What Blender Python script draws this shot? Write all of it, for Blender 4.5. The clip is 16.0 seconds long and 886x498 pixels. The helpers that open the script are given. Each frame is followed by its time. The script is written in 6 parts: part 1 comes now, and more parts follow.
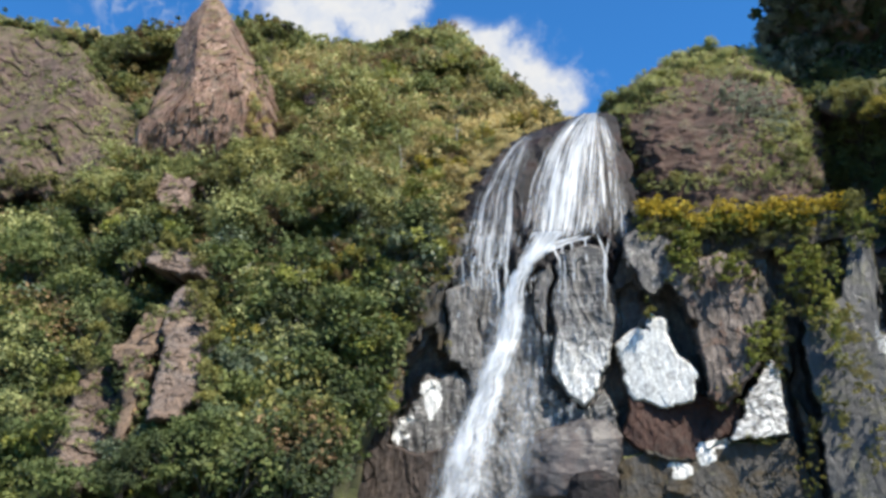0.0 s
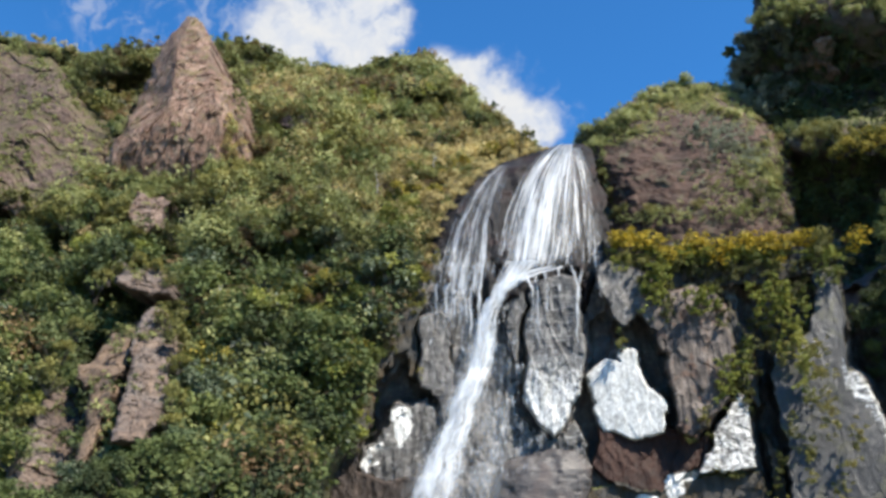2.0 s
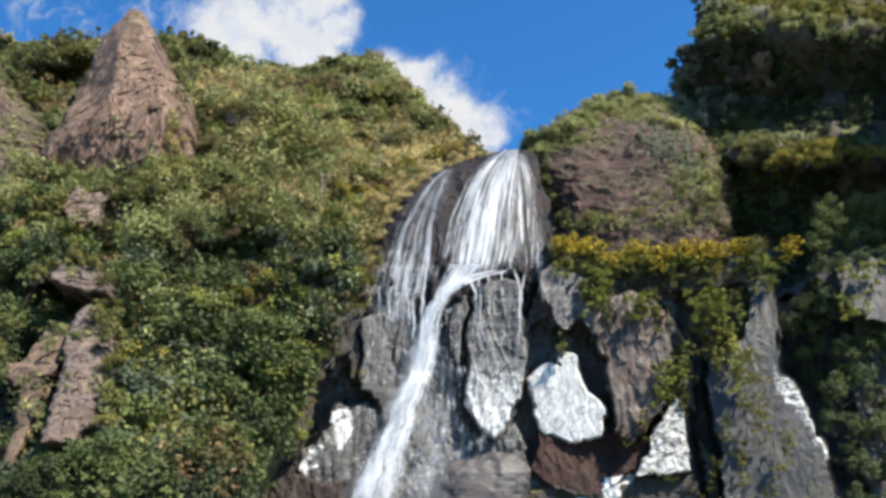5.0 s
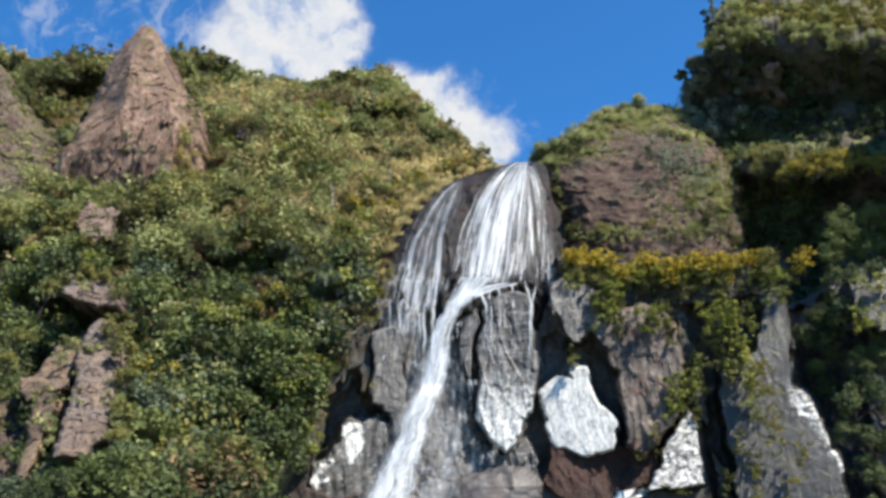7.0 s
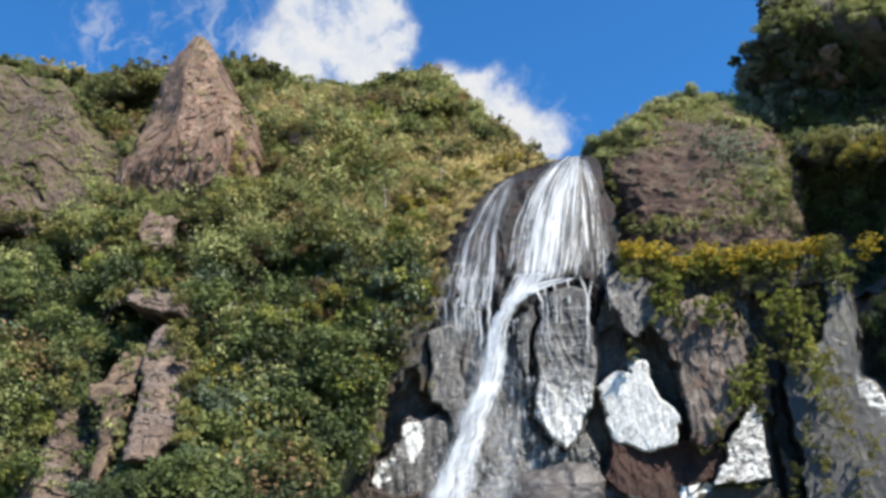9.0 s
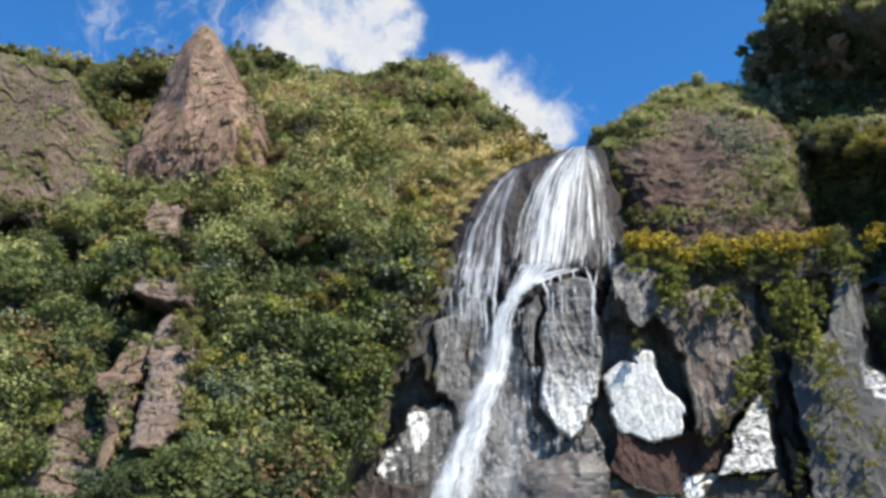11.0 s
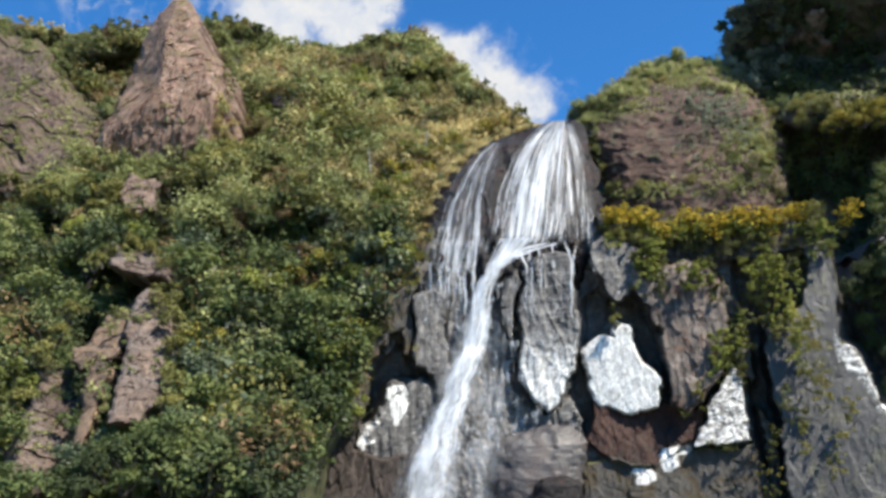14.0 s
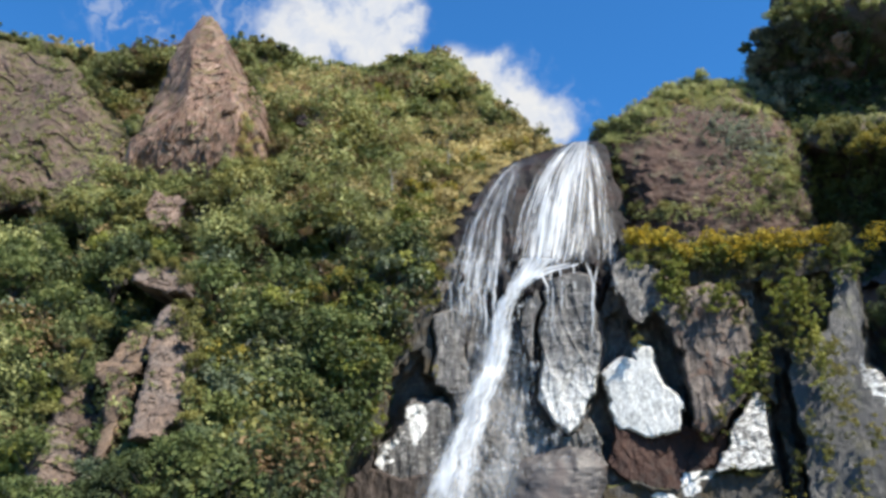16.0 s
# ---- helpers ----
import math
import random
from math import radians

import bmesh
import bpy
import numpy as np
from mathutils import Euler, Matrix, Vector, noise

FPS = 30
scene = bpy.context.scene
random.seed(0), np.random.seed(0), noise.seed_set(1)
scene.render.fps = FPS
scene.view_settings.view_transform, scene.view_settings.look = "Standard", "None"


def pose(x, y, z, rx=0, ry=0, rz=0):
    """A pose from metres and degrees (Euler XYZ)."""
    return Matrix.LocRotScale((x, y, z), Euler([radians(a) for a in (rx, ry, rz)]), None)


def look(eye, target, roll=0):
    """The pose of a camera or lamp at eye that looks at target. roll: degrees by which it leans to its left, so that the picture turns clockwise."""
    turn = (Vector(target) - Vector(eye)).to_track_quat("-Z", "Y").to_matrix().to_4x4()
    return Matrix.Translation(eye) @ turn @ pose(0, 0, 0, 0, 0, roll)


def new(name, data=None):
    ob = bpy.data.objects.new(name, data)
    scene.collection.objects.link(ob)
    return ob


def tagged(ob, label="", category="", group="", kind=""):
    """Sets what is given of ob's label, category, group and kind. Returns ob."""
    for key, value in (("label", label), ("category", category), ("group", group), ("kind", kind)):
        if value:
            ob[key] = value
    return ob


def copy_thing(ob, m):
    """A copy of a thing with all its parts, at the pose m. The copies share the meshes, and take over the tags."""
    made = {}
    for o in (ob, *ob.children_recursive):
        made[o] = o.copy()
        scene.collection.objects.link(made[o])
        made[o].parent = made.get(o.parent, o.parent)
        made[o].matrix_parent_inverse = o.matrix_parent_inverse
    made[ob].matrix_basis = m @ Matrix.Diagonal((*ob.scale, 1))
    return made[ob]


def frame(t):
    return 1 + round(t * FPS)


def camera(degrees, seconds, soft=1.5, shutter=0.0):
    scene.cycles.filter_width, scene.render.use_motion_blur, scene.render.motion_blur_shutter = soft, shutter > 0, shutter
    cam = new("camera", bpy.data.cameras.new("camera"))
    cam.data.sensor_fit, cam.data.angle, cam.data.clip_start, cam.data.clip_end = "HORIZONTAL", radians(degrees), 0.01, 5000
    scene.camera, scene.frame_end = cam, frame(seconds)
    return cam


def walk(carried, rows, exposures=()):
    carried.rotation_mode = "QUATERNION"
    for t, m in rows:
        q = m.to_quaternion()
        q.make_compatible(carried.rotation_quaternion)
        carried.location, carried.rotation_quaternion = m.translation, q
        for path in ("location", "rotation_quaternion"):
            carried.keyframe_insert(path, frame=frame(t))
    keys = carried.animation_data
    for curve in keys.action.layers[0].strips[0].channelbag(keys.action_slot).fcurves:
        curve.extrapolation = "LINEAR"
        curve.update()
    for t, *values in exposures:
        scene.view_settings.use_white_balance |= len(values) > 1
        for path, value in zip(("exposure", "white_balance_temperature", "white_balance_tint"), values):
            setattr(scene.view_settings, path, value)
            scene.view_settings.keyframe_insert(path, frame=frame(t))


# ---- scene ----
# ---- camera: held by hand on one spot, turning a little ----
EYE = Vector((0.0, 0.0, 1.6))
cam = camera(55.0, 16.0, soft=3.35)
TURNS = [
    (0.0, 109.188, 0.632, 5.378), (0.5, 109.991, 0.671, 5.486), (1.0, 110.951, 0.492, 5.253),
    (1.5, 110.794, 0.565, 4.687), (2.0, 110.97, -0.104, 3.258), (2.5, 110.922, -0.241, 0.715),
    (3.0, 110.798, -0.132, -0.718), (3.5, 110.788, 0.144, -0.427), (4.0, 110.79, -0.194, -0.575),
    (6.5, 111.953, 1.031, -0.697), (7.0, 112.01, 0.228, 0.106), (7.5, 111.919, 0.048, 1.271),
    (8.0, 111.915, 0.151, 2.152), (8.5, 111.953, 0.52, 3.25), (9.0, 111.912, 0.528, 4.135),
    (9.5, 111.763, 0.555, 4.343), (12.0, 110.886, 0.023, 4.273), (12.5, 110.659, 0.488, 3.309),
    (13.0, 110.292, 0.456, 2.783), (13.5, 109.95, 0.596, 2.891), (14.0, 109.508, 0.712, 3.11),
    (14.5, 109.578, 0.466, 3.291), (15.0, 110.074, 0.153, 3.301), (15.5, 110.266, -0.374, 3.859),
    (16.0, 110.815, -0.335, 4.228),
]
walk(cam, [(t, pose(*EYE, rx, ry, rz)) for t, rx, ry, rz in TURNS])

# ---- sky and sun ----
SUN_BEARING, SUN_HEIGHT = 127.0, 51.0   # degrees clockwise from the way ahead; above the horizon
SUN_POWER, SKY_POWER = 5.0, 0.090
scene.view_settings.exposure = 1.08


def towards(bearing, height):
    b, h = radians(bearing), radians(height)
    return Vector((math.sin(b) * math.cos(h), math.cos(b) * math.cos(h), math.sin(h)))


sun = new("sun", bpy.data.lights.new("sun", "SUN"))
sun.data.energy, sun.data.angle, sun.data.color = SUN_POWER, radians(0.53), (1.0, 0.92, 0.78)
sun.matrix_world = look(towards(SUN_BEARING, SUN_HEIGHT) * 400, (0, 0, 0))

# ---- sight board: directions from the eye; a counts to the right, b downward, 1506 to the board ----
BOARD = 1506.0
AXES = np.array([[0.99998629, -0.00523596, 0.0], [0.00196143, 0.37460146, 0.92718385], [-0.0048547, -0.92717114, 0.37460659]])


def ways(a, b):
    """Directions from the eye, scaled to one metre forward (world y)."""
    a, b = np.broadcast_arrays(np.asarray(a, float), np.asarray(b, float))
    d = np.stack([(a - 784) / BOARD, (b - 441) / BOARD, np.ones(a.shape)], -1) @ AXES.T
    return d / d[..., 1:2]


def spot(a, b, y):
    """The place that lies y metres ahead in the direction (a, b)."""
    return np.array(EYE) + ways(a, b) * np.asarray(y, float)[..., None]


def curve_at(points, x):
    xs, ys = zip(*points)
    return np.interp(x, xs, ys)


# ---- clouds in the sky ----
world = bpy.data.worlds.new("sky")
scene.world = world
world.use_nodes = True


class Graph:
    """Short hand for node trees."""

    def __init__(self, tree):
        self.tree = tree
        tree.nodes.clear()

    def add(self, kind, props=None, **sockets):
        node = self.tree.nodes.new(kind)
        for k, v in (props or {}).items():
            setattr(node, k, v)
        for k, v in sockets.items():
            key = int(k[1:]) if k[0] == "i" and k[1:].isdigit() else k.replace("_", " ")
            if isinstance(v, bpy.types.NodeSocket):
                self.tree.links.new(v, node.inputs[key])
            else:
                node.inputs[key].default_value = v
        return node

    def math(self, op, a, b=0.0, clamp=False):
        return self.add("ShaderNodeMath", {"operation": op, "use_clamp": clamp}, i0=a, i1=b).outputs[0]

    def noise(self, vec, scale, detail=4.0, rough=0.55, distort=0.0):
        return self.add("ShaderNodeTexNoise", None, Vector=vec, Scale=scale, Detail=detail, Roughness=rough, Distortion=distort).outputs[0]

    def ramp(self, fac, lo, hi, to_lo=0.0, to_hi=1.0):
        return self.add("ShaderNodeMapRange", {"interpolation_type": "SMOOTHSTEP"}, i0=fac, i1=lo, i2=hi, i3=to_lo, i4=to_hi).outputs[0]

    def mix(self, fac, a, b):
        node = self.add("ShaderNodeMix", {"data_type": "RGBA"})
        for key, v in ((0, fac), (6, a), (7, b)):
            if isinstance(v, bpy.types.NodeSocket):
                self.tree.links.new(v, node.inputs[key])
            else:
                node.inputs[key].default_value = (*v, 1.0) if isinstance(v, tuple) and len(v) == 3 else v
        return node.outputs[2]

    def stretch(self, vec, x, y, z):
        return self.add("ShaderNodeMapping", None, Vector=vec, Scale=(x, y, z)).outputs[0]


def make_sky():
    g = Graph(world.node_tree)
    sky = g.add("ShaderNodeTexSky", {"sky_type": "NISHITA", "sun_disc": False, "sun_elevation": radians(SUN_HEIGHT),
                                     "sun_rotation": radians(SUN_BEARING), "air_density": 1.0, "dust_density": 0.3, "ozone_density": 3.0})
    way = g.add("ShaderNodeTexCoord").outputs["Generated"]
    warp = g.add("ShaderNodeTexNoise", None, Vector=way, Scale=9.0, Detail=5.0, Roughness=0.6).outputs[1]
    bent = g.add("ShaderNodeVectorMath", {"operation": "ADD"}, i0=way,
                 i1=g.add("ShaderNodeVectorMath", {"operation": "SCALE"},
                          i0=g.add("ShaderNodeVectorMath", {"operation": "SUBTRACT"}, i0=warp, i1=(0.5, 0.5, 0.5)).outputs[0], Scale=0.10).outputs[0]).outputs[0]
    # each bank of cloud: middle (a, b), half width, thickness
    banks = [(520, 60, 0.066, 1.0), (560, 0, 0.066, 1.0), (610, 66, 0.040, 1.0), (450, 90, 0.055, 1.0), (390, 70, 0.045, 0.75), (600, -70, 0.06, 0.9), (470, 20, 0.06, 0.85), (570, 120, 0.05, 1.0),
             (760, 172, 0.040, 1.0), (800, 212, 0.046, 1.0), (845, 258, 0.046, 1.0), (700, 170, 0.05, 1.0), (870, 240, 0.035, 0.5)]
    # thin wisps beside them
    wisps = [(70, 20, 0.06, 0.42), (100, 70, 0.05, 0.40), (200, 50, 0.06, 0.40), (190, 0, 0.06, 0.40), (290, 30, 0.06, 0.42), (330, 70, 0.05, 0.5), (300, -60, 0.08, 0.42), (890, 225, 0.04, 0.5), (835, 175, 0.03, 0.35)]
    def gather(places):
        total = None
        for a, b, half, thick in places:
            d = Vector(ways(a, b)).normalized()
            far = g.add("ShaderNodeVectorMath", {"operation": "DISTANCE"}, i0=bent, i1=d).outputs["Value"]
            one = g.ramp(far, half * 0.2, half * 1.2, thick, 0.0)
            total = one if total is None else g.math("MAXIMUM", total, one)
        return total

    fine = g.noise(bent, 28.0, 7.0, 0.62)
    thread = g.noise(g.stretch(bent, 44.0, 44.0, 13.0), 1.0, 6.0, 0.6, 0.8)
    veil = g.math("MAXIMUM", g.math("MULTIPLY", gather(banks), g.ramp(fine, 0.22, 0.60, 0.5, 1.15)), g.math("MULTIPLY", gather(wisps), g.ramp(thread, 0.36, 0.66, 0.15, 1.0)))
    cover = g.ramp(veil, 0.06, 0.95)
    white = g.mix(g.ramp(fine, 0.35, 0.7), (0.80, 0.86, 0.98), (1.0, 1.0, 1.0))
    blue = g.add("ShaderNodeMix", {"data_type": "RGBA", "blend_type": "MULTIPLY"})
    g.tree.links.new(sky.outputs[0], blue.inputs[6])
    blue.inputs[0].default_value, blue.inputs[7].default_value = 1.0, (0.27, 0.75, 1.13, 1.0)
    clear = g.add("ShaderNodeBackground", None, Color=blue.outputs[2], Strength=SKY_POWER)
    cloud = g.add("ShaderNodeBackground", None, Color=white, Strength=0.41)
    both = g.add("ShaderNodeMixShader", None, i0=cover, i1=clear.outputs[0], i2=cloud.outputs[0])
    g.add("ShaderNodeOutputWorld", None, Surface=both.outputs[0])


make_sky()

# ---- materials ----
def surface(name):
    m = bpy.data.materials.new(name)
    m.use_nodes = True
    return m, Graph(m.node_tree)


def rock_material(name, dark, mid, light, grain=1.0, rough=0.85, streak=0.0, tint=None, tint_share=0.35, bump=0.6, moss=0.0, moss_colour=(0.09, 0.10, 0.02), lines=0.35, pale_streaks=0.0, strata=0.0, spec=0.5, bed=1.0, mottle=None, mottle_share=0.5):
    """Broken rock: two scales of tone, dark run-off streaks, painted pale glints, a second mineral colour in patches,
    moss on what faces up.
    """
    m, g = surface(name)
    geo = g.add("ShaderNodeNewGeometry")
    pos = geo.outputs["Position"]
    big = g.noise(pos, 0.28 * grain, 5.0, 0.6, 0.4)
    mid_n = g.noise(pos, 1.7 * grain, 6.0, 0.65)
    fine = g.noise(pos, 9.0 * grain, 6.0, 0.7)
    tone = g.math("ADD", g.math("MULTIPLY", big, 0.45), g.math("ADD", g.math("MULTIPLY", mid_n, 0.4), g.math("MULTIPLY", fine, 0.25)))
    col = g.mix(g.ramp(tone, 0.42, 0.56), dark, mid)
    col = g.mix(g.ramp(tone, 0.54, 0.72), col, light)
    if lines:
        crack = g.noise(g.stretch(pos, 2.6, 2.6, 1.5), 1.0, 6.0, 0.7, 1.6)
        thin = g.math("ABSOLUTE", g.math("SUBTRACT", crack, 0.5))
        col = g.mix(g.math("MULTIPLY", g.ramp(thin, 0.0, 0.03, 1.0, 0.0), lines), col, dark)
    if tint:
        col = g.mix(g.math("MULTIPLY", g.ramp(g.noise(pos, 0.5 * grain, 5.0, 0.65, 0.6), 0.58 - tint_share * 0.35, 0.62), 0.85), col, tint)
    if streak:
        run = g.noise(g.stretch(pos, 3.2, 3.2, 0.22), 1.0, 5.0, 0.6, 0.3)
        col = g.mix(g.math("MULTIPLY", g.ramp(run, 0.5, 0.64), streak), col, dark)
    if strata:
        layer = g.noise(g.stretch(pos, 0.7 * bed, 0.7 * bed, 6.5 * bed ** 0.5), 1.0, 5.0, 0.65, 0.9)
        col = g.mix(g.math("MULTIPLY", g.ramp(layer, 0.50, 0.60), strata), col, dark)
        col = g.mix(g.math("MULTIPLY", g.ramp(layer, 0.46, 0.38), strata * 0.7), col, light)
    # Pale upright streaks: glints of wet rock painted into the colour.
    if pale_streaks:
        wet = g.noise(g.stretch(pos, 4.5, 4.5, 0.5), 1.0, 6.0, 0.7, 0.8)
        col = g.mix(g.math("MULTIPLY", g.ramp(wet, 0.54, 0.66), pale_streaks), col, light)
    if moss:
        up = g.add("ShaderNodeSeparateXYZ", None, Vector=geo.outputs["Normal"]).outputs[2]
        lie = g.math("ADD", g.ramp(up, 0.0, 0.8), g.math("MULTIPLY", g.math("SUBTRACT", g.noise(pos, 0.9, 5.0, 0.65), 0.5), 2.2))
        col = g.mix(g.math("MULTIPLY", g.ramp(lie, 0.75 - 0.6 * moss, 1.1 - 0.5 * moss), 0.9), col, moss_colour)
    if mottle:
        # pale mottling, whiter towards the foot (heights from, to), broken into bands
        z = g.add("ShaderNodeSeparateXYZ", None, Vector=pos).outputs[2]
        grow = g.ramp(g.math("ADD", z, g.math("MULTIPLY", g.math("SUBTRACT", g.noise(pos, 0.9, 5.0, 0.65), 0.5), 3.0)), mottle[0], mottle[1])
        band = g.noise(g.stretch(pos, 1.6, 1.6, 5.5), 1.0, 6.0, 0.7, 0.9)
        crinkle = g.math("ABSOLUTE", g.math("SUBTRACT", g.noise(g.stretch(pos, 4.2, 4.2, 1.7), 1.0, 6.0, 0.72, 1.1), 0.5))
        white = g.mix(g.ramp(crinkle, 0.0, 0.07), (0.16, 0.155, 0.15), (0.78, 0.78, 0.77))
        share = g.math("MULTIPLY", grow, g.ramp(g.math("ADD", band, g.math("MULTIPLY", grow, 0.22)), 0.62 - 0.2 * mottle_share, 0.78 - 0.2 * mottle_share))
        col = g.mix(share, col, white)
    rift = g.noise(g.stretch(pos, 1.6 * grain, 1.6 * grain, 0.8 * grain), 1.0, 7.0, 0.7, 1.2)
    height = g.math("ADD", g.math("MULTIPLY", rift, 1.2), g.math("ADD", mid_n, g.math("MULTIPLY", fine, 0.6)))
    bumped = g.add("ShaderNodeBump", None, Strength=bump, Distance=0.11, Height=height)
    shine = g.ramp(mid_n, 0.3, 0.7, rough - 0.12, min(1.0, rough + 0.1))
    bsdf = g.add("ShaderNodeBsdfPrincipled", None, Base_Color=col, Roughness=shine, Specular_IOR_Level=spec, Normal=bumped.outputs[0])
    g.add("ShaderNodeOutputMaterial", None, Surface=bsdf.outputs[0])
    return m


def cracked_white_material(name):
    """Bright white rock: crazed by fine upright cracks, greyer in patches."""
    m, g = surface(name)
    pos = g.add("ShaderNodeNewGeometry").outputs["Position"]
    wide = g.noise(g.stretch(pos, 3.0, 3.0, 1.1), 1.0, 6.0, 0.7, 1.2)
    fine = g.noise(g.stretch(pos, 8.0, 8.0, 3.6), 1.0, 6.0, 0.7, 1.0)
    patch = g.noise(pos, 0.9, 5.0, 0.65)
    col = g.mix(g.ramp(patch, 0.52, 0.76), (0.78, 0.78, 0.76), (0.36, 0.355, 0.345))
    col = g.mix(g.ramp(g.math("ABSOLUTE", g.math("SUBTRACT", fine, 0.5)), 0.0, 0.07, 0.7, 0.0), col, (0.26, 0.25, 0.24))
    col = g.mix(g.ramp(g.math("ABSOLUTE", g.math("SUBTRACT", wide, 0.5)), 0.0, 0.035, 0.85, 0.0), col, (0.10, 0.095, 0.09))
    bumped = g.add("ShaderNodeBump", None, Strength=0.45, Distance=0.08, Height=g.math("ADD", wide, g.math("MULTIPLY", fine, 0.6)))
    bsdf = g.add("ShaderNodeBsdfPrincipled", None, Base_Color=col, Roughness=0.5, Normal=bumped.outputs[0])
    g.add("ShaderNodeOutputMaterial", None, Surface=bsdf.outputs[0])
    return m


def leaf_material(name, tones, patch=0.12, flower=None, flower_share=0.0, rough=0.8):
    """Foliage: every leaf its own tone, whole patches greener or drier, light shining through a little."""
    m, g = surface(name)
    geo = g.add("ShaderNodeNewGeometry")
    each, pos = geo.outputs["Random Per Island"], geo.outputs["Position"]
    area = g.math("ADD", g.math("MULTIPLY", g.noise(pos, patch, 4.0, 0.6), 0.55), g.math("MULTIPLY", g.noise(pos, patch * 5.5, 2.0, 0.5), 0.45))
    whole = g.add("ShaderNodeObjectInfo").outputs["Random"]
    t = g.math("ADD", g.math("MULTIPLY", each, 0.2), g.math("ADD", g.math("MULTIPLY", g.ramp(area, 0.4, 0.6), 0.65), g.math("MULTIPLY", whole, 0.15)))
    col = g.mix(g.ramp(t, 0.15, 0.5), tones[0], tones[1])
    col = g.mix(g.ramp(t, 0.5, 0.95), col, tones[2])
    if flower:
        pick = g.math("FRACT", g.math("MULTIPLY", each, 17.31))
        col = g.mix(g.math("GREATER_THAN", pick, 1.0 - flower_share), col, flower)
    body = g.add("ShaderNodeBsdfPrincipled", None, Base_Color=col, Roughness=rough)
    glow = g.add("ShaderNodeBsdfTranslucent", None, Color=col)
    both = g.add("ShaderNodeMixShader", None, i0=0.30, i1=body.outputs[0], i2=glow.outputs[0])
    g.add("ShaderNodeOutputMaterial", None, Surface=both.outputs[0])
    return m


def soil_material(name, dark, light, grass):
    m, g = surface(name)
    pos = g.add("ShaderNodeNewGeometry").outputs["Position"]
    big, fine = g.noise(pos, 0.12, 5.0, 0.6), g.noise(pos, 2.5, 6.0, 0.7)
    col = g.mix(g.ramp(fine, 0.35, 0.65), dark, light)
    col = g.mix(g.ramp(big, 0.4, 0.6), col, grass)
    bumped = g.add("ShaderNodeBump", None, Strength=0.8, Distance=0.3, Height=fine)
    bsdf = g.add("ShaderNodeBsdfPrincipled", None, Base_Color=col, Roughness=0.95, Normal=bumped.outputs[0])
    g.add("ShaderNodeOutputMaterial", None, Surface=bsdf.outputs[0])
    return m


def water_material(name, thin, thick, across, along, fade=0.08, haze=0.0):
    """Falling water: white aerated strands with gaps between them, along the way it falls (uv: across, down)."""
    m, g = surface(name)
    uv = g.add("ShaderNodeUVMap", {"uv_map": "flow"}).outputs[0]
    parts = g.add("ShaderNodeSeparateXYZ", None, Vector=uv)
    strand = g.noise(g.stretch(uv, across, along, 1.0), 1.0, 4.0, 0.6, 0.4)
    broad = g.noise(g.stretch(uv, across * 0.3, along * 0.7, 1.0), 1.0, 3.0, 0.5, 0.5)
    fleck = g.noise(g.stretch(uv, across * 2.6, along * 6.0, 1.0), 1.0, 5.0, 0.7, 0.6)
    thread = g.noise(g.stretch(uv, across * 2.3, along * 0.9, 1.0), 1.0, 3.0, 0.6, 0.3)
    dense = g.math("ADD", g.math("ADD", g.math("MULTIPLY", strand, 0.24), g.math("MULTIPLY", thread, 0.30)), g.math("ADD", g.math("MULTIPLY", broad, 0.24), g.math("MULTIPLY", fleck, 0.22)))
    side = g.math("MULTIPLY", parts.outputs[0], g.math("SUBTRACT", 1.0, parts.outputs[0]))
    edge = g.ramp(side, 0.0, 0.22, fade, 0.0)
    span = g.add("ShaderNodeSeparateXYZ", None, Vector=g.add("ShaderNodeUVMap", {"uv_map": "span"}).outputs[0]).outputs[1]
    ends = g.ramp(g.math("MULTIPLY", span, g.math("SUBTRACT", 1.0, span)), 0.0, 0.09, 0.16, 0.0)
    loss = g.math("ADD", edge, ends)
    cover = g.ramp(g.math("SUBTRACT", dense, loss), thin, thick)
    if haze:
        film = g.math("MULTIPLY", g.ramp(thread, 0.38, 0.62, 0.3 * haze, haze), g.ramp(loss, 0.0, 0.10, 1.0, 0.0))
        cover = g.math("MAXIMUM", cover, film)
    body = g.add("ShaderNodeBsdfPrincipled", None, Base_Color=(0.77, 0.81, 0.87, 1), Roughness=0.5)
    glow = g.add("ShaderNodeBsdfTranslucent", None, Color=(0.9, 0.92, 0.96, 1))
    froth = g.add("ShaderNodeMixShader", None, i0=0.3, i1=body.outputs[0], i2=glow.outputs[0])
    clear = g.add("ShaderNodeBsdfTransparent")
    both = g.add("ShaderNodeMixShader", None, i0=cover, i1=clear.outputs[0], i2=froth.outputs[0])
    g.add("ShaderNodeOutputMaterial", None, Surface=both.outputs[0])
    return m


WET_ROCK = rock_material("wet_basalt", (0.006, 0.006, 0.007), (0.016, 0.014, 0.015), (0.040, 0.036, 0.036), grain=1.5, rough=0.5, spec=0.12, streak=0.5, tint=(0.034, 0.021, 0.020), tint_share=0.25, bump=0.6, lines=0)
CLIFF_ROCK = rock_material("cliff_basalt", pale_streaks=0.6, dark=(0.034, 0.032, 0.032), mid=(0.085, 0.079, 0.077), light=(0.24, 0.228, 0.222), grain=1.8, rough=0.42, streak=0.6, tint=(0.075, 0.050, 0.040), tint_share=0.2, bump=0.8, lines=0)
GREY_ROCK = rock_material("grey_basalt", (0.020, 0.018, 0.0175), (0.056, 0.051, 0.049), (0.30, 0.285, 0.275), grain=2.0, pale_streaks=0.75, strata=0.45, bed=1.8, rough=0.42, streak=0.8, bump=0.6, lines=0)
